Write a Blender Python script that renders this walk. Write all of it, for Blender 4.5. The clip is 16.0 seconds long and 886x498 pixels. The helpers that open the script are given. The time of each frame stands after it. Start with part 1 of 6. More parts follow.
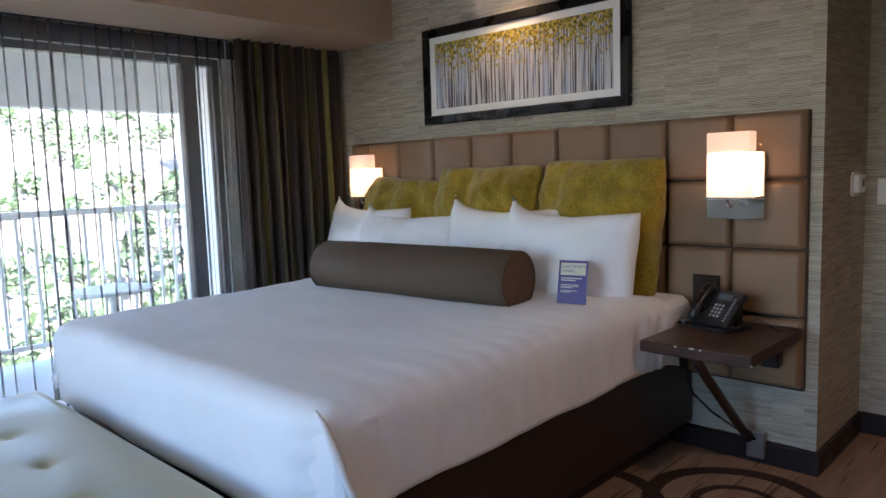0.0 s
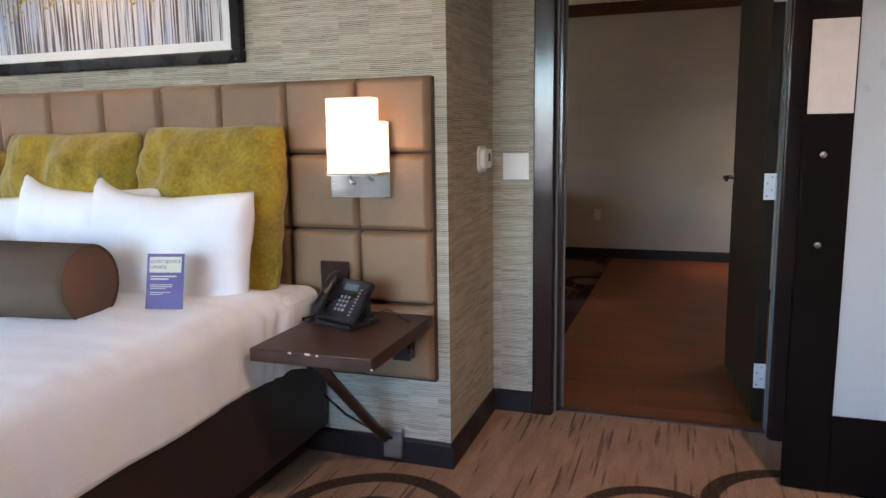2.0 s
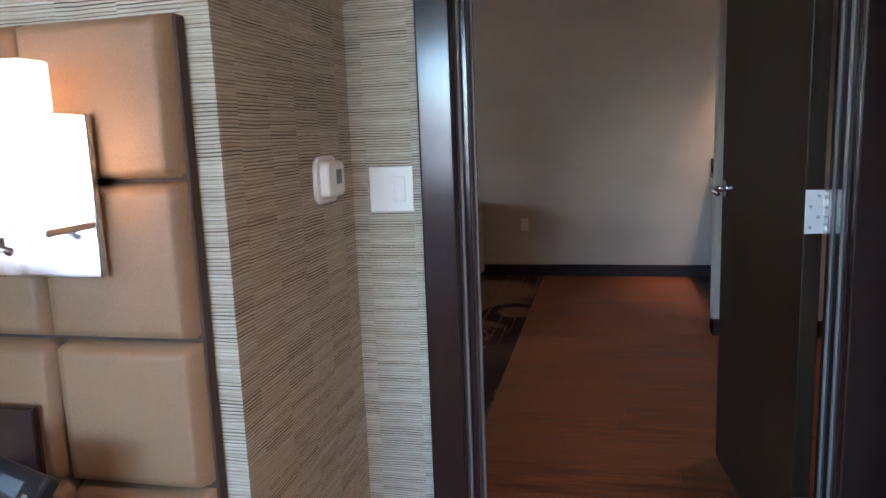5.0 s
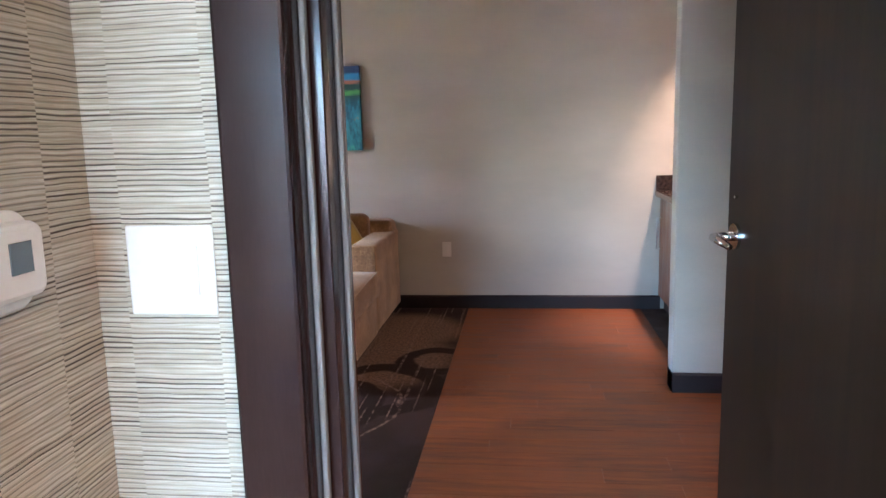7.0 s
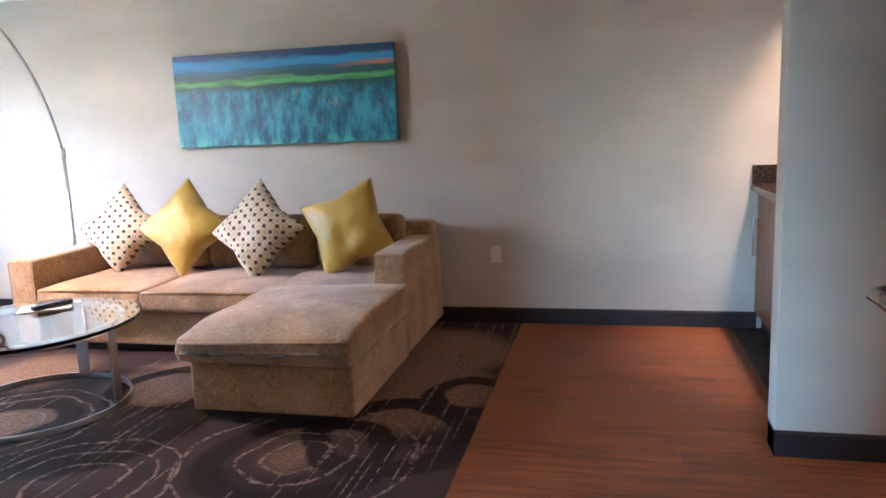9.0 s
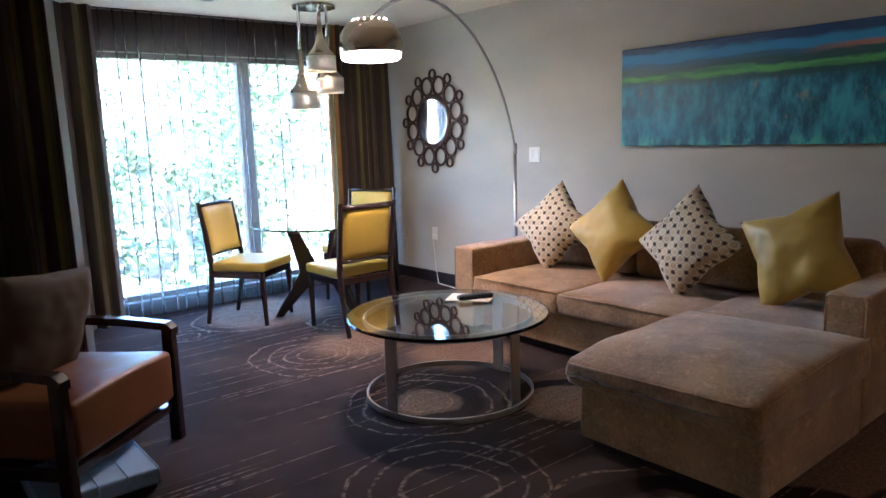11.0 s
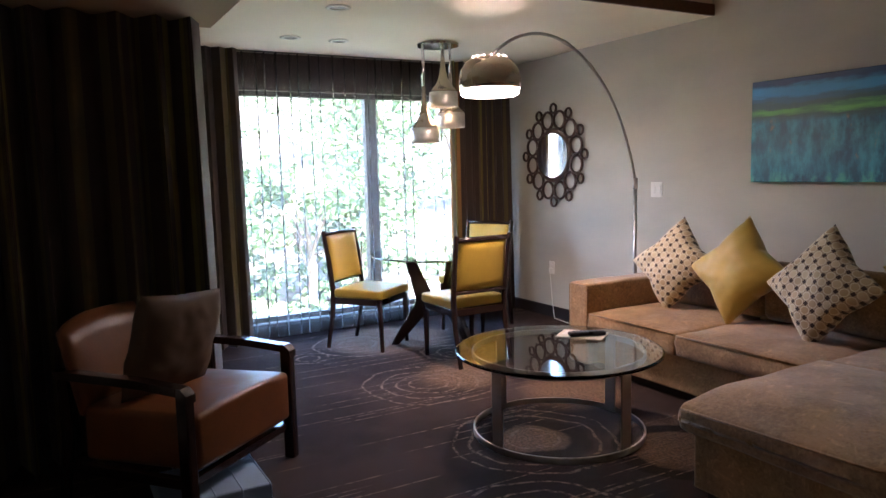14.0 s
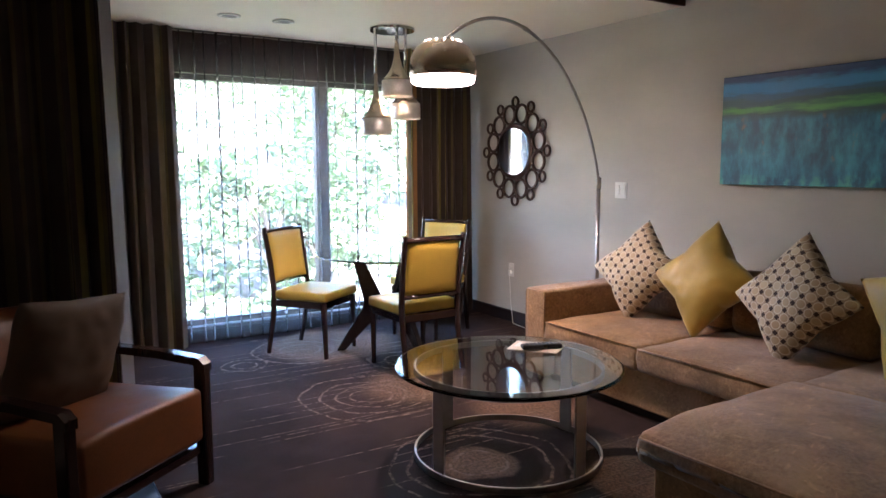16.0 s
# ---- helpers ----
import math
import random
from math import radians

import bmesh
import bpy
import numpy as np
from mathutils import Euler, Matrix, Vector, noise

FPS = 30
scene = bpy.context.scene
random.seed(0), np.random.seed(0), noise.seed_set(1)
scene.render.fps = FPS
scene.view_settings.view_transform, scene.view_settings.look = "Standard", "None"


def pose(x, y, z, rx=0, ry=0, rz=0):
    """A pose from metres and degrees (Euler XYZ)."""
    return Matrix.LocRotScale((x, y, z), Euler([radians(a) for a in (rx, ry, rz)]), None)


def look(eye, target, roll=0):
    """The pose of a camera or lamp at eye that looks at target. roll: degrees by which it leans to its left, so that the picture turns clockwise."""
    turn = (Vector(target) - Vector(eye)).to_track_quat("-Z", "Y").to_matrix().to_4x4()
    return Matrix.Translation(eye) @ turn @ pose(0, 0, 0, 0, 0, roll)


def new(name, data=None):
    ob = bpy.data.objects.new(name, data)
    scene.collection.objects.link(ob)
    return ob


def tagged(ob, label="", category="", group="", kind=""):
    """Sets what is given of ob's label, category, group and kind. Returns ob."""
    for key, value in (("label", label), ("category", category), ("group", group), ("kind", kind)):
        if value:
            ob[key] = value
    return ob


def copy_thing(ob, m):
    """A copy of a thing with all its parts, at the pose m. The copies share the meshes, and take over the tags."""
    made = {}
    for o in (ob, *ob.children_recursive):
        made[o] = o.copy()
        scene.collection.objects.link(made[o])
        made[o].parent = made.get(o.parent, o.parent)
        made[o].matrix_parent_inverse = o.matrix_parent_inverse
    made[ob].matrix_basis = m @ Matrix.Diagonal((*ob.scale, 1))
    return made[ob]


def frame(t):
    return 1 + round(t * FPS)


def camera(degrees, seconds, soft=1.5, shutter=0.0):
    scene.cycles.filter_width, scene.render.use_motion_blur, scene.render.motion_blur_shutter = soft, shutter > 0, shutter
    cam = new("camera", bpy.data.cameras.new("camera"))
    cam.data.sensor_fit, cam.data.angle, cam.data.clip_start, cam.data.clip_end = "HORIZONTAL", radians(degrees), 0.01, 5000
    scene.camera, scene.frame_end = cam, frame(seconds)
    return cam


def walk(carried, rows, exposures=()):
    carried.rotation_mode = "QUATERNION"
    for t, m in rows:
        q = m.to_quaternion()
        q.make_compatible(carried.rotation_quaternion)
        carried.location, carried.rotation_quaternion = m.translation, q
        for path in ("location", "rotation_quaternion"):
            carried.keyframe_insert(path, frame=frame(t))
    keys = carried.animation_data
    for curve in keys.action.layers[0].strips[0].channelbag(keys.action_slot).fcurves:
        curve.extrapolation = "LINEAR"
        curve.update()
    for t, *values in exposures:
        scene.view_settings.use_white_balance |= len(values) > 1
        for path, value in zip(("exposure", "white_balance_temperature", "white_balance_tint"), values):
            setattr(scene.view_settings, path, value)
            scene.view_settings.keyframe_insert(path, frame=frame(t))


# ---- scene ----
cam = camera(64.2, 16.0)
PATH = [
    (0, (0.415, -0.352, 1.336), (-0.964, 1.081, 1.123), -1.8),
    (0.5, (0.39, -0.286, 1.314), (-0.927, 1.196, 1.05), -1.7),
    (1, (0.364, -0.09, 1.301), (-0.871, 1.455, 1.007), -2.2),
    (1.5, (0.401, 0.104, 1.323), (-0.599, 1.814, 1.044), -1.8),
    (2, (0.384, 0.267, 1.316), (-0.256, 2.137, 1.009), -0.8),
    (2.5, (0.297, 0.459, 1.315), (-0.216, 2.368, 1.013), -1.4),
    (3, (0.272, 0.651, 1.296), (-0.250, 2.556, 0.981), -2.5),
    (3.2, (0.248, 0.756, 1.3), (-0.283, 2.659, 0.988), -2.5),
    (5.3, (0.188, 1.806, 1.329), (-0.243, 3.732, 1.007), -2.0),
    (5.5, (0.173, 1.902, 1.321), (-0.251, 3.830, 1.000), -1.8),
    (6, (0.092, 2.170, 1.322), (-0.216, 4.121, 1.006), -1.9),
    (6.5, (0.075, 2.383, 1.320), (-0.170, 4.341, 0.993), -1.3),
    (7, (0.115, 2.606, 1.354), (-0.117, 4.568, 1.043), -1.4),
    (7.5, (0.127, 2.818, 1.337), (-0.023, 4.788, 1.026), -1.3),
    (8, (0.145, 3.044, 1.339), (0.102, 5.019, 1.025), -1.7),
    (8.5, (0.201, 3.252, 1.325), (0.007, 5.218, 1.014), -1.9),
    (9, (0.251, 3.438, 1.325), (-0.211, 5.355, 0.993), -2.4),
    (9.5, (0.219, 3.616, 1.32), (-0.4, 5.487, 0.976), -1.8),
    (10, (0.19, 3.79, 1.319), (-0.73, 5.532, 0.977), -2.3),
    (10.2, (0.195, 3.846, 1.338), (-0.89, 5.49, 0.994), -2.1),
    (12.3, (0.279, 4.008, 1.406), (-1.465, 4.956, 1.166), -1.7),
    (12.5, (0.284, 4.012, 1.398), (-1.463, 4.956, 1.163), -1.5),
    (13, (0.287, 4.01, 1.393), (-1.46, 4.958, 1.172), -1.5),
    (13.5, (0.284, 4.001, 1.395), (-1.457, 4.961, 1.178), -1.5),
    (14, (0.279, 4.008, 1.398), (-1.455, 4.98, 1.179), -1.5),
    (14.5, (0.267, 4.039, 1.38), (-1.461, 5.018, 1.145), -1.5),
    (15, (0.224, 4.1, 1.375), (-1.489, 5.102, 1.127), -1.4),
    (15.5, (0.109, 4.211, 1.384), (-1.589, 5.241, 1.149), -0.5),
    (16, (0.024, 4.31, 1.389), (-1.665, 5.356, 1.157), -0.2),
]
EXPO = [(0.0, 3.95, 5800, 11), (1.0, 4.2, 5800, 12), (1.5, 4.5, 5850, 12), (2.0, 5.1, 5800, 11), (3.2, 5.35, 5700, 11), (5.5, 5.5, 5150, 10), (6.0, 6.15, 5150, 10), (6.5, 6.7, 5200, 10), (7.0, 6.75, 5050, 10), (7.5, 6.75, 5500, 11),
        (8.0, 7.15, 5700, 11), (8.5, 7.1, 5350, 9), (9.0, 6.65, 4950, 6), (9.5, 6.25, 4750, 3), (10.2, 5.8, 4750, 2), (12.3, 4.9, 5700, 10), (16.0, 4.95, 5600, 10)]
walk(cam, [(t, look(eye, target, roll)) for t, eye, target, roll in PATH], EXPO)

# ---- world, sun, exposure ----
SUN_EL, SUN_AZ = 50.0, 20.0
world = bpy.data.worlds.new("sky")
scene.world = world
world.use_nodes = True
wt = world.node_tree
sky = wt.nodes.new("ShaderNodeTexSky")
sky.sky_type, sky.sun_disc = "NISHITA", False
sky.sun_elevation, sky.sun_rotation = radians(SUN_EL), radians(90 - SUN_AZ)
wt.links.new(sky.outputs[0], wt.nodes["Background"].inputs[0])
wt.nodes["Background"].inputs[1].default_value = 0.15
sun = new("sun", bpy.data.lights.new("sun", "SUN"))
sun.data.energy, sun.data.angle, sun.data.color = 4.2, radians(0.5), (1.0, 0.95, 0.87)
sun.matrix_world = look((math.cos(radians(SUN_AZ)) * math.cos(radians(SUN_EL)) * 30, math.sin(radians(SUN_AZ)) * math.cos(radians(SUN_EL)) * 30, math.sin(radians(SUN_EL)) * 30), (0, 0, 0))


def lamp(name, kind, place, energy, color, size=0.05, aim=None, cone=None, blend=0.5):
    d = bpy.data.lights.new(name, kind)
    d.energy, d.color = energy, color
    if kind == "AREA":
        d.size = size
    else:
        d.shadow_soft_size = size
    if cone:
        d.spot_size, d.spot_blend = radians(cone), blend
    o = new(name, d)
    o.matrix_world = look(place, aim or (place[0] + 0.001, place[1], place[2] - 1))
    return o


WARM = (1.0, 0.62, 0.34)
lamp("sconce_bulb", "POINT", (-0.765, 2.655, 1.31), 0.13, WARM, 0.03)
lamp("sconce_bulb", "POINT", (-3.175, 2.655, 1.31), 0.13, WARM, 0.03)
lamp("arc_bulb", "SPOT", (-3.54, 6.52, 1.84), 2.2, (1.0, 0.60, 0.45), 0.05, (-3.54, 6.521, 0), 128, 0.35)
lamp("pendant_bulb", "POINT", (-4.73, 6.68, 1.63), 0.12, WARM, 0.03)
lamp("pendant_bulb", "POINT", (-4.86, 7.02, 1.76), 0.12, WARM, 0.03)
lamp("pendant_bulb", "POINT", (-4.70, 6.82, 1.90), 0.12, WARM, 0.03)
lamp("picture_bulb", "SPOT", (-2.03, 2.60, 2.30), 0.4, WARM, 0.08, (-2.03, 2.82, 1.9), 110, 0.8)
lamp("nook_spot", "SPOT", (1.40, 7.75, 2.66), 4.6, (1.0, 0.58, 0.38), 0.05, (1.40, 7.75, 0), 56, 0.8)
lamp("nook_light", "SPOT", (1.52, 6.88, 2.62), 0.95, (1.0, 0.58, 0.36), 0.04, (1.30, 6.80, 0), 120, 0.6)
lamp("hall_spot", "SPOT", (1.35, 5.15, 2.62), 1.1, (1.0, 0.60, 0.40), 0.05, (1.32, 5.2, 0), 76, 0.8)

lamp("vestibule_light", "SPOT", (1.15, 1.35, 2.64), 4.2, (1.0, 0.60, 0.36), 0.06, (0.75, 1.9, 0), 125, 1.0)

# ---- materials ----


class Nodes:
    """A material's node tree, built in short calls."""

    def __init__(self, name):
        self.m = bpy.data.materials.new(name)
        self.m.use_nodes = True
        self.t = self.m.node_tree
        self.b = self.t.nodes["Principled BSDF"]
        self.tc = self.t.nodes.new("ShaderNodeTexCoord")

    def put(self, socket, v):
        if isinstance(v, bpy.types.NodeSocket):
            self.t.links.new(v, socket)
        elif isinstance(v, (tuple, list)) and len(v) == 3 and socket.type == "RGBA":
            socket.default_value = (*v, 1)
        else:
            socket.default_value = v

    def math(self, op, a, b=0.0, c=0.0):
        n = self.t.nodes.new("ShaderNodeMath")
        n.operation = op
        for i, v in enumerate((a, b, c)):
            self.put(n.inputs[i], v)
        return n.outputs[0]

    def vmath(self, op, a, b=(0, 0, 0)):
        n = self.t.nodes.new("ShaderNodeVectorMath")
        n.operation = op
        self.put(n.inputs[0], a)
        self.put(n.inputs[1], b)
        return n.outputs["Value"] if op in ("LENGTH", "DISTANCE") else n.outputs["Vector"]

    def xyz(self, v):
        n = self.t.nodes.new("ShaderNodeSeparateXYZ")
        self.put(n.inputs[0], v)
        return n.outputs

    def vec(self, x, y, z):
        n = self.t.nodes.new("ShaderNodeCombineXYZ")
        for i, v in enumerate((x, y, z)):
            self.put(n.inputs[i], v)
        return n.outputs[0]

    def noise(self, v, scale, detail=3.0, rough=0.55, out=0):
        n = self.t.nodes.new("ShaderNodeTexNoise")
        self.put(n.inputs["Vector"], v)
        n.inputs["Scale"].default_value, n.inputs["Detail"].default_value, n.inputs["Roughness"].default_value = scale, detail, rough
        return n.outputs[out]

    def white(self, v):
        n = self.t.nodes.new("ShaderNodeTexWhiteNoise")
        self.put(n.inputs["Vector"], v)
        return n.outputs[0]

    def ramp(self, f, lo, hi, a=0.0, b=1.0):
        n = self.t.nodes.new("ShaderNodeMapRange")
        n.interpolation_type = "SMOOTHSTEP"
        for i, v in enumerate((f, lo, hi, a, b)):
            self.put(n.inputs[i], v)
        return n.outputs[0]

    def mix(self, f, a, b):
        n = self.t.nodes.new("ShaderNodeMix")
        n.data_type = "RGBA"
        self.put(n.inputs[0], f)
        self.put(n.inputs[6], a)
        self.put(n.inputs[7], b)
        return n.outputs[2]

    def scaled(self, v, s):
        return self.vmath("MULTIPLY", v, s)

    def obj_random(self):
        return self.t.nodes.new("ShaderNodeObjectInfo").outputs["Random"]

    def done(self, color, rough=0.6, bump=None, depth=0.3, dist=0.002, metal=0.0, sheen=0.0, spec=0.5):
        b = self.b
        self.put(b.inputs["Base Color"], color)
        self.put(b.inputs["Roughness"], rough)
        b.inputs["Metallic"].default_value = metal
        b.inputs["Specular IOR Level"].default_value = spec
        b.inputs["Sheen Weight"].default_value = sheen
        if bump is not None:
            n = self.t.nodes.new("ShaderNodeBump")
            n.inputs["Strength"].default_value, n.inputs["Distance"].default_value = depth, dist
            self.t.links.new(bump, n.inputs["Height"])
            self.t.links.new(n.outputs[0], b.inputs["Normal"])
        return self.m


def shade(c, k):
    return tuple(min(1, x * k) for x in c)


def surf(name, color, rough=0.6, vary=0.15, scale=6.0, grain=120.0, stretch=(1, 1, 1), depth=0.2, metal=0.0, sheen=0.0, spec=0.5, per_piece=0.0, rvar=0.08):
    """A surface with a broad mottle and a fine grain."""
    n = Nodes(name)
    v = n.scaled(n.tc.outputs["Object"], stretch)
    if per_piece:
        v = n.vmath("ADD", v, n.vec(n.math("MULTIPLY", n.obj_random(), 37.0), n.math("MULTIPLY", n.obj_random(), 11.0), 0.0))
    broad, fine = n.noise(v, scale, 4), n.noise(v, grain, 2)
    f = n.math("ADD", n.math("MULTIPLY", broad, 0.65), n.math("MULTIPLY", fine, 0.35))
    if per_piece:
        f = n.math("ADD", f, n.math("MULTIPLY", n.math("SUBTRACT", n.obj_random(), 0.5), per_piece))
    col = n.mix(n.ramp(f, 0.3, 0.7), shade(color, 1 - vary), shade(color, 1 + vary))
    r = n.ramp(broad, 0.3, 0.7, max(0.02, rough - rvar), min(1, rough + rvar))
    return n.done(col, r, fine, depth, 0.002, metal, sheen, spec)


def glassy(name, tint=(0.95, 0.98, 0.97), rough=0.0):
    n = Nodes(name)
    n.b.inputs["Transmission Weight"].default_value = 1.0
    n.b.inputs["IOR"].default_value = 1.45
    return n.done(tint, rough)


def pane_glass(name):
    """Thin window glass: clear, with a faint gloss."""
    n = Nodes(name)
    t = n.t.nodes.new("ShaderNodeBsdfTransparent")
    g = n.t.nodes.new("ShaderNodeBsdfGlossy")
    g.inputs["Roughness"].default_value = 0.02
    mx = n.t.nodes.new("ShaderNodeMixShader")
    mx.inputs[0].default_value = 0.05
    n.t.links.new(t.outputs[0], mx.inputs[1])
    n.t.links.new(g.outputs[0], mx.inputs[2])
    n.t.links.new(mx.outputs[0], n.t.nodes["Material Output"].inputs[0])
    return n.m


def emit(name, color, strength, base=(0.9, 0.85, 0.8)):
    n = Nodes(name)
    n.b.inputs["Emission Color"].default_value = (*color, 1)
    n.b.inputs["Emission Strength"].default_value = strength
    return n.done(base, 0.5)


def opal(name, glow):
    """White opal glass, lit from within."""
    n = Nodes(name)
    tl, df, em = n.t.nodes.new("ShaderNodeBsdfTranslucent"), n.t.nodes.new("ShaderNodeBsdfDiffuse"), n.t.nodes.new("ShaderNodeEmission")
    tl.inputs[0].default_value, df.inputs[0].default_value = (0.92, 0.86, 0.80, 1), (0.85, 0.80, 0.75, 1)
    em.inputs[0].default_value, em.inputs[1].default_value = (1.0, 0.60, 0.42, 1), glow
    mx, ad = n.t.nodes.new("ShaderNodeMixShader"), n.t.nodes.new("ShaderNodeAddShader")
    mx.inputs[0].default_value = 0.45
    n.t.links.new(tl.outputs[0], mx.inputs[1])
    n.t.links.new(df.outputs[0], mx.inputs[2])
    n.t.links.new(mx.outputs[0], ad.inputs[0])
    n.t.links.new(em.outputs[0], ad.inputs[1])
    n.t.links.new(ad.outputs[0], n.t.nodes["Material Output"].inputs[0])
    return n.m


def grasscloth(name, pale, tan, gap):
    """Woven reed wallpaper: level reeds laid in upright strips that do not line up."""
    n = Nodes(name)
    o = n.tc.outputs["Object"]
    p = n.xyz(o)
    u = n.math("ADD", p[0], p[1])
    wide = n.math("ADD", u, n.math("MULTIPLY", n.noise(n.vec(0.0, 0.0, n.math("MULTIPLY", p[2], 6.0)), 1.0, 1), 0.006))
    strip = n.math("FLOOR", n.math("DIVIDE", wide, 0.128))
    z = n.math("ADD", n.math("DIVIDE", p[2], 0.0072), n.math("MULTIPLY", n.white(n.vec(strip, 3.0, 1.0)), 50.0))
    z = n.math("ADD", z, n.math("MULTIPLY", n.noise(n.vec(n.math("MULTIPLY", u, 9.0), n.math("MULTIPLY", p[2], 25.0), strip), 1.0, 2), 0.9))
    reed, part_ = n.math("FLOOR", z), n.math("FRACT", z)
    tone = n.white(n.vec(reed, strip, 0.0))
    group = n.noise(n.vec(n.math("MULTIPLY", strip, 9.1), n.math("MULTIPLY", z, 0.13), 0.0), 1.0, 2)
    fibre = n.noise(n.vec(n.math("MULTIPLY", u, 14.0), n.math("MULTIPLY", z, 3.0), strip), 1.0, 2)
    f = n.math("ADD", n.math("ADD", n.math("MULTIPLY", tone, 0.16), n.math("MULTIPLY", group, 0.06)), n.math("MULTIPLY", fibre, 0.78))
    col = n.mix(n.ramp(f, 0.22, 0.78), tan, pale)
    edge = n.ramp(n.math("ABSOLUTE", n.math("SUBTRACT", part_, 0.5)), 0.22, 0.44)
    deep = n.ramp(n.white(n.vec(reed, strip, 7.0)), 0.2, 0.95)
    col = n.mix(n.math("MULTIPLY", edge, n.math("ADD", 0.22, n.math("MULTIPLY", deep, 0.75))), col, gap)
    return n.done(col, 0.75, n.math("SUBTRACT", 1.0, edge), 0.5, 0.002)


def ring(n, p, c, r, w, soft=0.012):
    d = n.vmath("DISTANCE", p, (c[0], c[1], 0))
    return n.ramp(n.math("ABSOLUTE", n.math("SUBTRACT", d, r)), w, w + soft, 1.0, 0.0)


def disc(n, p, c, r, soft=0.1):
    return n.ramp(n.vmath("DISTANCE", p, (c[0], c[1], 0)), r - soft, r, 1.0, 0.0)


def any_of(n, masks):
    out = masks[0]
    for m in masks[1:]:
        out = n.math("MAXIMUM", out, m)
    return out


def carpet_bed(name):
    n = Nodes(name)
    p = n.tc.outputs["Object"]
    s = n.xyz(p)
    flat = n.vec(s[0], s[1], 0.0)
    col_i = n.math("FLOOR", n.math("DIVIDE", s[0], 0.0095))
    run = n.noise(n.vec(n.math("MULTIPLY", col_i, 7.3), n.math("MULTIPLY", s[1], 2.2), 0.0), 1.0, 1)
    streak = n.ramp(n.math("ADD", run, n.math("MULTIPLY", n.math("SUBTRACT", n.noise(p, 80.0, 3, 0.75), 0.5), 0.20)), 0.58, 0.70)
    soft = n.noise(n.vec(n.math("MULTIPLY", s[0], 16.0), n.math("MULTIPLY", s[1], 3.0), 0.0), 1.0, 2)
    pile = n.noise(p, 420.0, 2)
    col = n.mix(n.ramp(soft, 0.35, 0.65), (0.38, 0.235, 0.150), (0.48, 0.305, 0.195))
    col = n.mix(n.ramp(n.noise(p, 130.0, 3, 0.7), 0.35, 0.7, 0.0, 0.45), col, (0.14, 0.080, 0.050))
    col = n.mix(n.math("MULTIPLY", streak, 0.62), col, (0.035, 0.022, 0.017))
    wob = n.vmath("ADD", flat, n.scaled(n.noise(p, 3.0, 2, 0.5, 1), (0.03, 0.03, 0.0)))
    rings = any_of(n, [ring(n, wob, c, r, w) for c, r, w in (
        ((-0.60, 2.36), 0.33, 0.030), ((-1.10, 2.02), 0.30, 0.030), ((-0.60, 2.36), 0.16, 0.014), ((0.85, 2.85), 0.32, 0.028),
        ((0.35, 2.62), 0.26, 0.024), ((0.2, 1.1), 0.4, 0.04), ((-0.4, 0.9), 0.3, 0.04), ((0.9, 0.2), 0.35, 0.04))])
    col = n.mix(n.math("MULTIPLY", rings, n.ramp(n.noise(p, 90.0, 3, 0.7), 0.25, 0.5, 0.55, 0.95)), col, (0.030, 0.019, 0.015))
    col = n.mix(n.ramp(pile, 0.3, 0.75, 0.0, 0.25), col, (0.05, 0.03, 0.02))
    return n.done(col, 0.95, pile, 0.8, 0.004, spec=0.1)


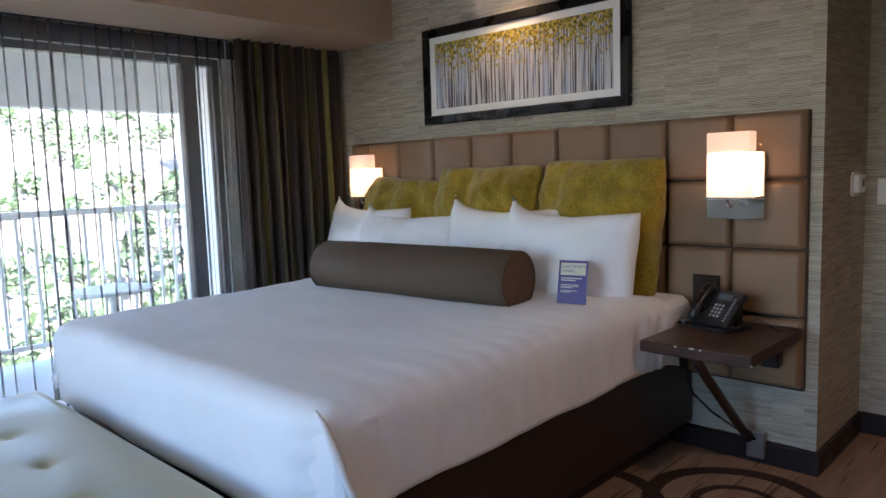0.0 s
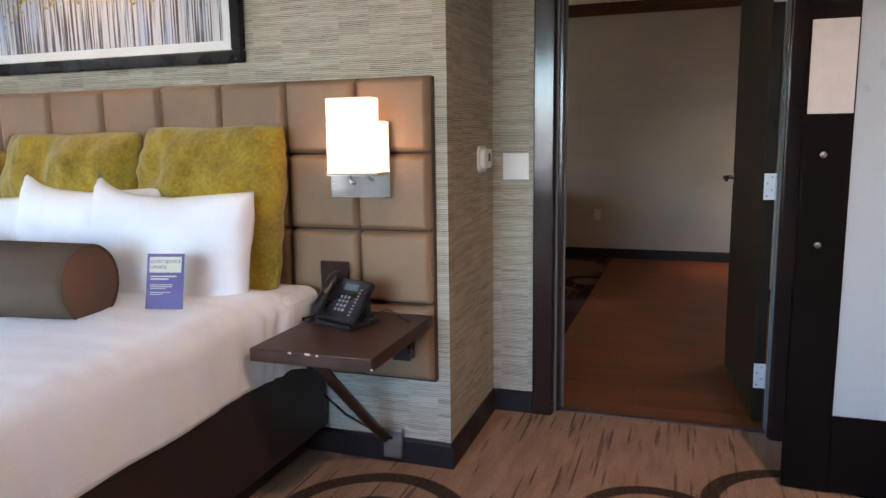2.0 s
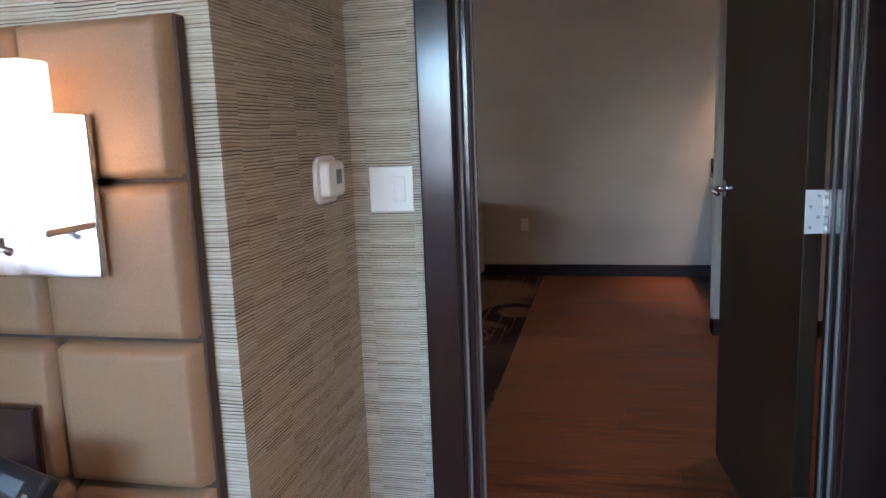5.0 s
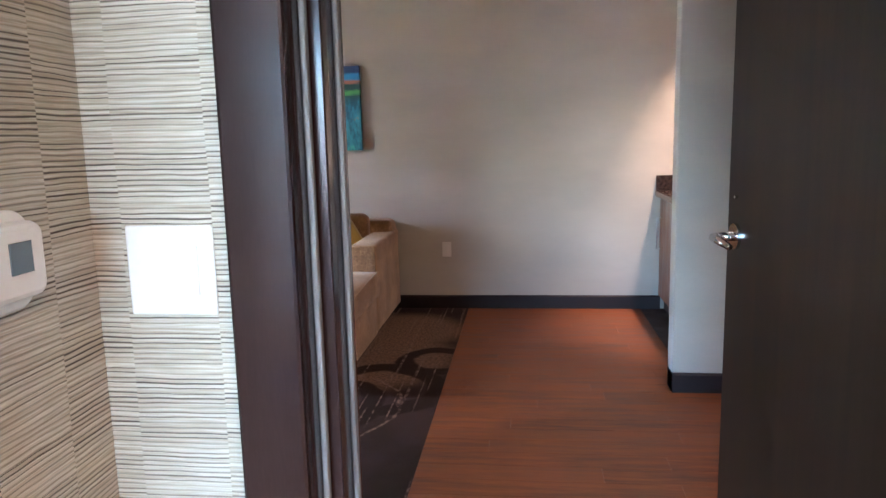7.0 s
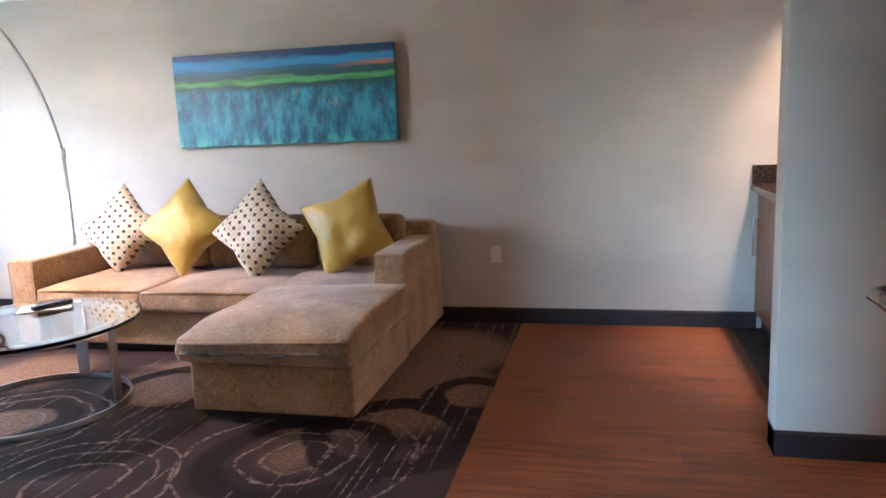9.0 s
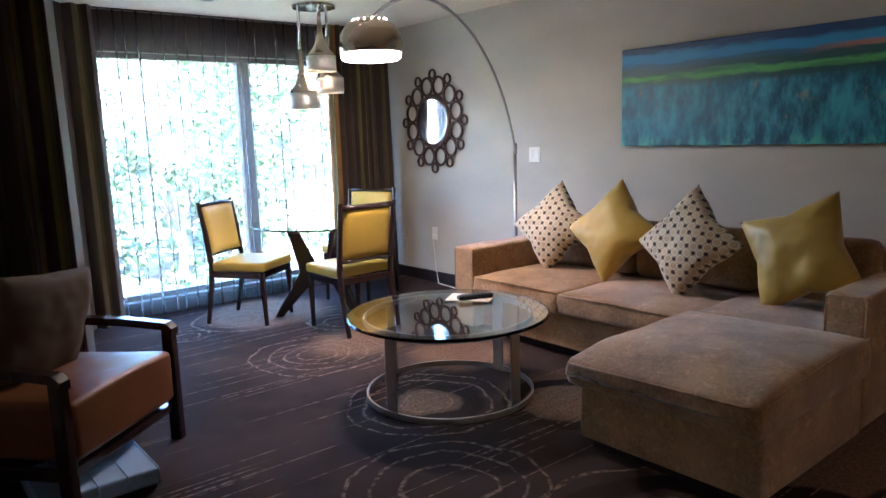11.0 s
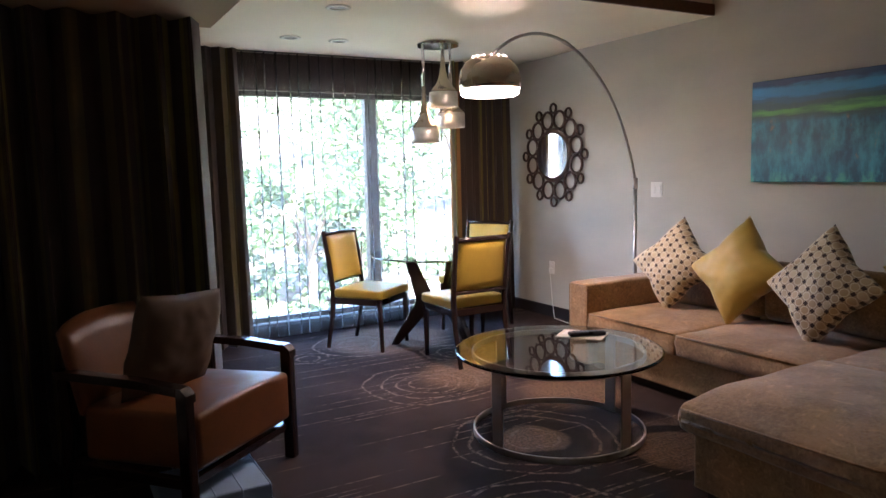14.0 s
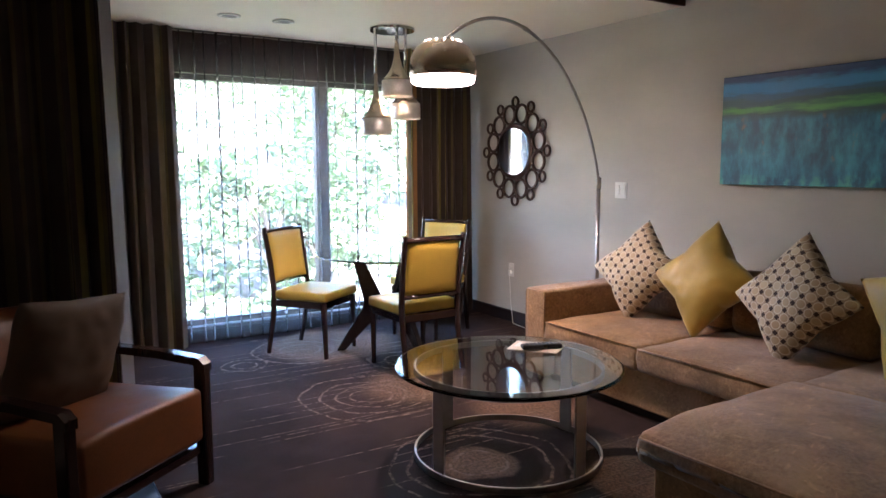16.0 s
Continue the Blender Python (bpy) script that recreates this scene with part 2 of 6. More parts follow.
def carpet_living(name):
    n = Nodes(name)
    p = n.tc.outputs["Object"]
    s = n.xyz(p)
    flat = n.vec(s[0], s[1], 0.0)
    pile = n.noise(p, 380.0, 2)
    wob = n.vmath("ADD", flat, n.scaled(n.noise(p, 2.6, 3, 0.5, 1), (0.16, 0.16, 0.0)))
    col_i = n.math("FLOOR", n.math("DIVIDE", s[0], 0.009))
    run = n.noise(n.vec(n.math("MULTIPLY", col_i, 5.7), n.math("MULTIPLY", s[1], 0.55), 0.0), 1.0, 1)
    pale = n.ramp(run, 0.63, 0.66)
    base = n.mix(n.ramp(n.noise(p, 1.6, 3), 0.35, 0.65), (0.028, 0.020, 0.019), (0.054, 0.036, 0.033))
    cs = ((-0.95, 6.08), (-2.52, 6.22), (-3.68, 6.22), (-4.95, 6.25), (-1.75, 5.72), (-4.75, 5.75), (-4.3, 6.75), (-2.2, 4.9), (-0.9, 4.6))
    tan = any_of(n, [disc(n, wob, c, r, 0.22) for c, r in (((-0.9, 6.9), 0.75), ((-0.75, 7.5), 0.6), (cs[1], 0.30), ((-2.05, 6.85), 0.45), ((-3.75, 6.55), 0.42), (cs[0], 0.22), ((-5.0, 6.5), 0.6), ((-3.0, 6.9), 0.4))])
    speck = n.ramp(n.noise(p, 60.0, 3, 0.7), 0.38, 0.60)
    col = n.mix(n.math("MULTIPLY", tan, n.math("ADD", n.math("MULTIPLY", speck, 0.5), 0.35)), base, (0.25, 0.16, 0.105))
    dark = any_of(n, [ring(n, wob, c, r, w, 0.03) for c, r, w in (((-0.62, 6.35), 0.34, 0.05), (cs[0], 0.36, 0.05), ((-0.35, 6.85), 0.2, 0.04), (cs[1], 0.24, 0.04), ((-2.0, 6.75), 0.3, 0.04))])
    col = n.mix(dark, col, (0.022, 0.014, 0.013))
    thin = [ring(n, wob, cs[0], r, 0.004, 0.01) for r in (0.14, 0.24, 0.5)]
    thin += [ring(n, wob, cs[1], r, 0.004, 0.008) for r in (0.13, 0.33, 0.42)]
    thin += [ring(n, wob, cs[2], r, 0.004, 0.008) for r in (0.12, 0.2, 0.3, 0.42)]
    thin += [ring(n, wob, cs[3], r, 0.006, 0.01) for r in (0.16, 0.26, 0.38)]
    thin += [ring(n, wob, cs[4], r, 0.004, 0.008) for r in (0.18, 0.3, 0.4)]
    thin += [ring(n, wob, cs[5], r, 0.004, 0.008) for r in (0.08, 0.15)]
    thin += [ring(n, wob, cs[6], r, 0.006, 0.01) for r in (0.14, 0.24)]
    light = n.math("MAXIMUM", any_of(n, thin), n.math("MULTIPLY", pale, 0.8))
    light = n.math("MULTIPLY", light, n.ramp(n.noise(p, 22.0, 3, 0.7), 0.38, 0.62, 0.0, 1.0))
    col = n.mix(light, col, (0.24, 0.17, 0.13))
    col = n.mix(n.ramp(pile, 0.35, 0.75, 0.0, 0.4), col, (0.018, 0.012, 0.012))
    return n.done(col, 0.95, pile, 0.8, 0.004, spec=0.1)


def curtain_cloth(name):
    """Dark brown drape with narrow olive and gold stripes; u runs along the cloth in metres."""
    n = Nodes(name)
    uv = n.xyz(n.tc.outputs["UV"])
    i = n.math("FLOOR", n.math("DIVIDE", uv[0], 0.032))
    r = n.white(n.vec(i, 5.0, 2.0))
    weave = n.noise(n.vec(n.math("MULTIPLY", uv[0], 700.0), n.math("MULTIPLY", uv[1], 250.0), 0.0), 1.0, 2)
    col = n.mix(n.ramp(r, 0.62, 0.67), (0.085, 0.060, 0.048), (0.165, 0.130, 0.060))
    col = n.mix(n.ramp(r, 0.84, 0.87), col, (0.33, 0.275, 0.072))
    col = n.mix(n.ramp(r, 0.92, 0.94), col, (0.46, 0.25, 0.09))
    col = n.mix(n.ramp(weave, 0.4, 0.7, 0.0, 0.35), col, (0.02, 0.015, 0.012))
    n.done(col, 0.7, weave, 0.4, 0.001, sheen=0.2, spec=0.3)
    tl, mx = n.t.nodes.new("ShaderNodeBsdfTranslucent"), n.t.nodes.new("ShaderNodeMixShader")
    n.t.links.new(col, tl.inputs[0])
    mx.inputs[0].default_value = 0.24
    n.t.links.new(n.b.outputs[0], mx.inputs[1])
    n.t.links.new(tl.outputs[0], mx.inputs[2])
    n.t.links.new(mx.outputs[0], n.t.nodes["Material Output"].inputs[0])
    return n.m


def sheer_cloth(name):
    n = Nodes(name)
    uv = n.xyz(n.tc.outputs["UV"])
    dots = n.math("MULTIPLY", n.ramp(n.math("SINE", n.math("MULTIPLY", uv[0], 500.0)), -0.2, 0.9), n.ramp(n.math("SINE", n.math("MULTIPLY", uv[1], 420.0)), -0.2, 0.9))
    tr = n.t.nodes.new("ShaderNodeBsdfTransparent")
    df = n.t.nodes.new("ShaderNodeBsdfDiffuse")
    tl = n.t.nodes.new("ShaderNodeBsdfTranslucent")
    df.inputs[0].default_value = (0.05, 0.032, 0.028, 1)
    tl.inputs[0].default_value = (0.38, 0.35, 0.33, 1)
    m1, m2 = n.t.nodes.new("ShaderNodeMixShader"), n.t.nodes.new("ShaderNodeMixShader")
    n.t.links.new(df.outputs[0], m1.inputs[1])
    n.t.links.new(tl.outputs[0], m1.inputs[2])
    n.put(m2.inputs[0], n.math("ADD", 0.22, n.math("MULTIPLY", dots, 0.24)))
    n.t.links.new(tr.outputs[0], m2.inputs[1])
    n.t.links.new(m1.outputs[0], m2.inputs[2])
    n.t.links.new(m2.outputs[0], n.t.nodes["Material Output"].inputs[0])
    return n.m


def wood_floor(name):
    n = Nodes(name)
    r = n.obj_random()
    v = n.vmath("ADD", n.scaled(n.tc.outputs["Object"], (2.5, 28.0, 10.0)), n.vec(n.math("MULTIPLY", r, 50.0), n.math("MULTIPLY", r, 17.0), 0.0))
    g, f = n.noise(v, 1.0, 5), n.noise(n.scaled(v, (4.0, 9.0, 1.0)), 1.0, 3)
    col = n.mix(n.ramp(n.math("ADD", n.math("MULTIPLY", g, 0.7), n.math("MULTIPLY", f, 0.3)), 0.34, 0.66), (0.066, 0.019, 0.007), (0.225, 0.082, 0.030))
    col = n.mix(n.math("MULTIPLY", r, 0.55), col, (0.20, 0.072, 0.025))
    return n.done(col, n.ramp(g, 0.3, 0.7, 0.36, 0.55), f, 0.25, 0.001, spec=0.2)


def art_trees(name):
    """Print of a birch wood: pale upright trunks below a golden canopy, on white."""
    n = Nodes(name)
    p = n.xyz(n.tc.outputs["Object"])
    trunks = n.noise(n.vec(n.math("MULTIPLY", p[0], 75.0), n.math("MULTIPLY", p[2], 1.2), 0.0), 1.0, 2, 0.7)
    col = n.mix(n.ramp(trunks, 0.44, 0.52), (0.10, 0.085, 0.09), (0.62, 0.60, 0.58))
    col = n.mix(n.ramp(n.noise(n.scaled(n.tc.outputs["Object"], (30.0, 30.0, 3.0)), 1.0, 2), 0.5, 0.7, 0.0, 0.6), col, (0.40, 0.46, 0.62))
    leaf = n.noise(n.tc.outputs["Object"], 38.0, 5, 0.8)
    crown = n.ramp(n.math("ADD", n.math("MULTIPLY", n.math("SUBTRACT", p[2], 0.03), 3.0), n.math("MULTIPLY", n.math("SUBTRACT", leaf, 0.5), 3.4)), 0.05, 0.32)
    lc = n.mix(n.ramp(n.noise(n.tc.outputs["Object"], 60.0, 3), 0.35, 0.65), (0.10, 0.10, 0.02), (0.62, 0.45, 0.08))
    col = n.mix(crown, col, lc)
    return n.done(col, 0.25, None)


def art_lake(name):
    """Canvas of a teal marsh: blue sky bands, an orange and green shore, blurred turquoise water."""
    n = Nodes(name)
    p = n.xyz(n.tc.outputs["Object"])
    wav = n.noise(n.scaled(n.tc.outputs["Object"], (1.6, 1.0, 9.0)), 1.0, 5, 0.7)
    z = n.math("ADD", p[2], n.math("MULTIPLY", n.math("SUBTRACT", wav, 0.5), 0.13))
    water = n.noise(n.scaled(n.tc.outputs["Object"], (9.0, 1.0, 4.0)), 1.0, 4, 0.7)
    deep = n.mix(n.ramp(water, 0.36, 0.68), (0.012, 0.09, 0.15), (0.07, 0.36, 0.50))
    deep = n.mix(n.ramp(n.noise(n.scaled(n.tc.outputs["Object"], (14.0, 1.0, 8.0)), 1.0, 4), 0.62, 0.72, 0.0, 0.6), deep, (0.30, 0.24, 0.12))
    deep = n.mix(n.math("MULTIPLY", n.ramp(z, -0.30, -0.26, 0.8, 0.0), n.ramp(water, 0.45, 0.6)), deep, (0.10, 0.45, 0.36))
    col = n.mix(n.ramp(z, 0.03, 0.09), deep, (0.02, 0.09, 0.09))
    col = n.mix(n.math("MULTIPLY", n.ramp(z, 0.085, 0.11), n.ramp(n.noise(n.scaled(n.tc.outputs["Object"], (3.0, 1.0, 20.0)), 1.0, 3), 0.35, 0.6, 0.25, 1.0)), col, (0.12, 0.42, 0.12))
    col = n.mix(n.ramp(z, 0.13, 0.15), col, (0.03, 0.10, 0.10))
    col = n.mix(n.ramp(z, 0.165, 0.19), col, n.mix(n.ramp(p[0], 0.3, 0.75, 0.0, 0.8), (0.03, 0.12, 0.20), (0.55, 0.20, 0.10)))
    col = n.mix(n.ramp(z, 0.20, 0.225), col, (0.05, 0.27, 0.55))
    col = n.mix(n.ramp(z, 0.255, 0.29), col, (0.02, 0.06, 0.16))
    return n.done(col, 0.45, water, 0.3, 0.002)


def dotted_cloth(name):
    """Cream cushion cloth woven with tan rounds and small dark squares between them."""
    n = Nodes(name)
    uv = n.xyz(n.tc.outputs["UV"])
    K = 9.0

    def cell(a, off):
        return n.math("SUBTRACT", n.math("FRACT", n.math("ADD", n.math("MULTIPLY", a, K), off)), 0.5)
    a, b = cell(uv[0], 0.0), cell(uv[1], 0.0)
    d = n.math("SQRT", n.math("ADD", n.math("MULTIPLY", a, a), n.math("MULTIPLY", b, b)))
    idv = n.vec(n.math("FLOOR", n.math("MULTIPLY", uv[0], K)), n.math("FLOOR", n.math("MULTIPLY", uv[1], K)), 0.0)
    tone = n.mix(n.white(idv), (0.40, 0.30, 0.18), (0.54, 0.46, 0.31))
    col = n.mix(n.ramp(d, 0.33, 0.36), tone, (0.64, 0.58, 0.43))
    col = n.mix(n.ramp(d, 0.42, 0.45), col, (0.36, 0.29, 0.20))
    e, g = n.math("ABSOLUTE", cell(uv[0], 0.5)), n.math("ABSOLUTE", cell(uv[1], 0.5))
    sq = n.ramp(n.math("MAXIMUM", e, g), 0.17, 0.20, 1.0, 0.0)
    col = n.mix(sq, col, (0.040, 0.024, 0.020))
    w = n.noise(n.tc.outputs["Object"], 500.0, 2)
    return n.done(col, 0.85, w, 0.3, 0.001, sheen=0.2)


def velvet(name, color, dark, size=9.0, nap=0.5):
    n = Nodes(name)
    o = n.tc.outputs["Object"]
    broad, mid, fine = n.noise(o, size, 5, 0.62), n.noise(o, 70.0, 4, 0.7), n.noise(o, 350.0, 2)
    f = n.math("ADD", n.math("MULTIPLY", broad, 1 - nap), n.math("MULTIPLY", mid, nap))
    col = n.mix(n.ramp(f, 0.30, 0.70), dark, color)
    hgt = n.math("ADD", n.math("MULTIPLY", broad, 2.5), n.math("ADD", n.math("MULTIPLY", mid, nap * 2), n.math("MULTIPLY", fine, nap)))
    return n.done(col, 0.8, hgt, 0.45, 0.006, sheen=0.35, spec=0.2)


def brushed_suede(name, color, dark):
    """Suede with broad worn patches and short pale brush strokes in its nap."""
    n = Nodes(name)
    o = n.tc.outputs["Object"]
    bent = n.vmath("ADD", o, n.scaled(n.noise(o, 4.0, 2, 0.5, 1), (0.25, 0.25, 0.25)))
    broad, mid, fine = n.noise(o, 3.2, 5, 0.65), n.noise(o, 60.0, 4, 0.7), n.noise(o, 380.0, 2)
    strokes = n.noise(n.scaled(bent, (9.0, 55.0, 30.0)), 1.0, 4, 0.65)
    cross = n.noise(n.scaled(bent, (60.0, 11.0, 22.0)), 1.0, 3, 0.6)
    f = n.math("ADD", n.math("MULTIPLY", broad, 0.62), n.math("MULTIPLY", mid, 0.38))
    col = n.mix(n.ramp(f, 0.37, 0.63), dark, color)
    worn = n.math("MULTIPLY", n.ramp(n.math("MAXIMUM", strokes, cross), 0.57, 0.70), n.ramp(broad, 0.40, 0.60, 0.15, 0.75))
    col = n.mix(worn, col, shade(color, 1.45))
    hgt = n.math("ADD", n.math("MULTIPLY", broad, 2.0), n.math("ADD", n.math("MULTIPLY", strokes, 0.6), n.math("MULTIPLY", fine, 0.4)))
    return n.done(col, 0.8, hgt, 0.45, 0.006, sheen=0.35, spec=0.2)


M = {}
M["wall_bed"] = grasscloth("grasscloth_wallpaper", (0.58, 0.545, 0.44), (0.36, 0.30, 0.21), (0.045, 0.032, 0.022))
M["wall_living"] = surf("linen_wallpaper", (0.465, 0.44, 0.375), 0.8, 0.10, 1.2, 260, (1, 1, 2.5), 0.25)
M["paint"] = surf("cream_ceiling_paint", (0.85, 0.79, 0.67), 0.85, 0.04, 1.5, 90, depth=0.1)
M["tan_paint"] = surf("tan_soffit_paint", (0.42, 0.30, 0.20), 0.8, 0.05, 1.5, 90, depth=0.1)
M["white_paint"] = surf("white_outdoor_paint", (0.86, 0.84, 0.79), 0.7, 0.05, 2, 60)
M["espresso"] = surf("espresso_wood", (0.026, 0.014, 0.012), 0.15, 0.12, 2.0, 40, (10, 10, 0.8), 0.0, rvar=0.01)
M["espresso_flat"] = surf("espresso_board", (0.055, 0.026, 0.018), 0.36, 0.3, 3.0, 60, (2, 14, 14), 0.0, rvar=0.03)
M["bed_wood"] = surf("dark_bed_board", (0.026, 0.013, 0.010), 0.45, 0.25, 3.0, 60, (2, 14, 14), 0.0, rvar=0.03)
M["door_wood"] = surf("dark_wenge_door", (0.022, 0.013, 0.007), 0.42, 0.35, 2.0, 60, (16, 16, 0.7), 0.0, rvar=0.01, spec=0.2)
M["satin"] = surf("satin_steel", (0.78, 0.78, 0.77), 0.5, 0.05, 4, 200, depth=0.02, metal=0.6)
M["base"] = surf("black_brown_baseboard", (0.018, 0.012, 0.012), 0.5, 0.2, 5, 80, depth=0.05, spec=0.3)
M["crown"] = surf("red_brown_crown_wood", (0.10, 0.042, 0.022), 0.4, 0.3, 4, 60, (1, 12, 12), 0.1)
M["carpet_bed"] = carpet_bed("brown_patterned_carpet")
M["carpet_living"] = carpet_living("plum_swirl_carpet")
M["floor_wood"] = wood_floor("red_brown_planks")
M["curtain"] = curtain_cloth("striped_drape_cloth")
M["sheer"] = sheer_cloth("brown_sheer_cloth")
M["leather"] = surf("tan_leather", (0.22, 0.13, 0.066), 0.52, 0.14, 5, 170, depth=0.3, per_piece=0.12)
M["tile_gap"] = surf("headboard_back", (0.05, 0.028, 0.018), 0.7, 0.1)
M["cotton"] = surf("white_cotton", (0.82, 0.81, 0.81), 0.85, 0.03, 4, 240, depth=0.25, sheen=0.1)
def creased(name, color):
    """Bed linen with long soft creases and a fine weave."""
    n = Nodes(name)
    o = n.tc.outputs["Object"]
    a = n.noise(n.scaled(o, (2.2, 5.0, 3.0)), 1.0, 4, 0.6)
    b = n.noise(n.scaled(n.vmath("ADD", o, n.scaled(n.noise(o, 3.0, 2, 0.5, 1), (0.3, 0.3, 0.3))), (3.5, 8.0, 5.0)), 1.0, 2, 0.5)
    w = n.noise(o, 420.0, 2)
    q = n.xyz(o)
    across = n.math("ADD", n.math("SUBTRACT", q[0], q[2]), n.math("MULTIPLY", n.noise(o, 9.0, 2), 0.02))
    w = n.math("ADD", w, n.math("MULTIPLY", n.math("SINE", n.math("MULTIPLY", across, 430.0)), n.ramp(n.noise(n.scaled(o, (6.0, 3.0, 6.0)), 1.0, 2), 0.35, 0.6, 0.15, 0.75)))
    hgt = n.math("ADD", n.math("ADD", n.math("MULTIPLY", a, 0.7), n.math("MULTIPLY", b, 0.45)), n.math("MULTIPLY", w, 0.03))
    col = n.mix(n.ramp(a, 0.3, 0.7), shade(color, 0.97), shade(color, 1.03))
    return n.done(col, 0.85, hgt, 0.34, 0.02, sheen=0.1)


M["linen"] = creased("white_duvet_cotton", (0.83, 0.82, 0.82))
M["brown_cloth"] = surf("brown_bolster_cloth", (0.088, 0.057, 0.034), 0.8, 0.15, 8, 420, (1, 3, 3), 0.35)
M["rust_cloth"] = surf("rust_brown_cloth", (0.125, 0.055, 0.030), 0.75, 0.15, 8, 300, depth=0.3)
M["mustard"] = velvet("mustard_chenille", (0.38, 0.262, 0.018), (0.17, 0.11, 0.008))
M["gold_cloth"] = surf("gold_silky_cloth", (0.40, 0.270, 0.030), 0.48, 0.16, 3.5, 300, depth=0.15, sheen=0.25)
M["dotted"] = dotted_cloth("dotted_cushion_cloth")
M["suede"] = brushed_suede("tan_suede", (0.41, 0.256, 0.124), (0.205, 0.121, 0.055))
M["bench"] = surf("cream_leather", (0.46, 0.41, 0.26), 0.42, 0.06, 4, 150, depth=0.15)
M["chair_leather"] = surf("cognac_leather", (0.18, 0.066, 0.022), 0.42, 0.2, 5, 140, depth=0.25)
M["yellow"] = surf("yellow_vinyl", (0.58, 0.40, 0.055), 0.42, 0.07, 5, 200, depth=0.12)
# blue of daylight put into the colour, for the floor patch by the armchair
M["pale"] = surf("daylit_floor_blue", (0.30, 0.43, 0.66), 0.45, 0.10, 9, 200, depth=0.15)
M["chrome"] = surf("chrome", (0.72, 0.72, 0.72), 0.12, 0.04, 4, 80, depth=0.02, metal=1.0)
M["steel"] = surf("brushed_steel", (0.46, 0.44, 0.42), 0.38, 0.1, 4, 200, (1, 1, 8), 0.02, metal=1.0)
M["nickel"] = surf("brushed_nickel", (0.42, 0.35, 0.28), 0.24, 0.05, 3, 150, (1, 1, 1), 0.0, metal=1.0)
M["hammered"] = surf("hammered_silver", (0.66, 0.61, 0.56), 0.48, 0.12, 18, 45, depth=0.35, metal=1.0)
M["bronze"] = surf("dark_bronze", (0.060, 0.030, 0.020), 0.42, 0.3, 14, 90, depth=0.3, metal=0.3)
M["mirror"] = surf("mirror_glass", (0.9, 0.9, 0.9), 0.04, 0.0, 1, 1, depth=0.0, metal=1.0)
M["plastic"] = surf("white_plastic", (0.74, 0.72, 0.66), 0.35, 0.03, 5, 100, depth=0.03)
M["black"] = surf("black_plastic", (0.014, 0.014, 0.016), 0.32, 0.2, 8, 200, depth=0.08)
M["black_frame"] = surf("black_frame_lacquer", (0.007, 0.006, 0.006), 0.3, 0.2, 8, 200, depth=0.0, spec=0.25)
M["strut"] = surf("dark_steel", (0.16, 0.14, 0.13), 0.35, 0.1, 4, 200, (1, 1, 8), 0.02, metal=1.0)
M["grey_key"] = surf("grey_key_plastic", (0.28, 0.28, 0.30), 0.4, 0.05)
M["lcd"] = surf("grey_lcd", (0.12, 0.15, 0.17), 0.2, 0.05)
M["glass"] = glassy("table_glass", (0.90, 0.97, 0.94))
M["pane"] = pane_glass("window_pane_glass")
M["dark_matte"] = surf("dark_matte_door", (0.006, 0.004, 0.0032), 0.65, 0.25, 2.0, 60, (16, 16, 0.7), 0.0, spec=0.05)
M["frost"] = surf("frosted_white_glass", (0.40, 0.43, 0.45), 0.35, 0.03, 3, 90, depth=0.05)
M["sleeve"] = surf("clear_plastic_sleeve", (0.55, 0.50, 0.46), 0.12, 0.06, 7, 20, depth=0.5)
M["paper"] = surf("paper", (0.64, 0.60, 0.48), 0.6, 0.04, 10, 100, depth=0.05)
M["purple"] = surf("purple_card", (0.075, 0.045, 0.19), 0.45, 0.06, 10, 100, depth=0.03)
M["mat_board"] = surf("white_mat_board", (0.78, 0.77, 0.72), 0.5, 0.02, 8, 200, depth=0.05)
M["art_trees"], M["art_lake"] = art_trees("birch_print"), art_lake("marsh_canvas_paint")
M["granite"] = surf("dark_granite", (0.030, 0.020, 0.017), 0.18, 0.7, 40, 160, depth=0.02)
M["cabinet"] = surf("walnut_cabinet", (0.17, 0.075, 0.035), 0.38, 0.3, 3, 60, (14, 14, 1.2), 0.1)
M["dark_frame"] = surf("bronze_window_frame", (0.045, 0.034, 0.030), 0.4, 0.15, 4, 80, depth=0.05)
M["concrete"] = surf("pale_concrete", (0.58, 0.56, 0.52), 0.9, 0.12, 3, 60, depth=0.3)
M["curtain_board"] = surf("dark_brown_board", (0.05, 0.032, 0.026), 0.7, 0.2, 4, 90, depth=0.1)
M["leaf"] = surf("green_leaves", (0.10, 0.145, 0.062), 0.6, 0.5, 0.9, 9, depth=0.1)
M["bark"] = surf("grey_bark", (0.14, 0.10, 0.07), 0.9, 0.3, 8, 40, (4, 4, 1), 0.6)
M["hill"] = surf("dry_hillside", (0.15, 0.128, 0.112), 0.95, 0.85, 0.9, 4.0, depth=0.5)
M["shade_glow"] = opal("lit_sconce_glass", 0.02)
M["shade_dim"] = opal("lit_sconce_glass_top", 0.02)
M["bulb"] = emit("lit_bulb", (1.0, 0.80, 0.66), 0.4)
M["glow_in"] = emit("lit_shade_inside", (1.0, 0.74, 0.60), 2.3)

# ---- shape helpers ----


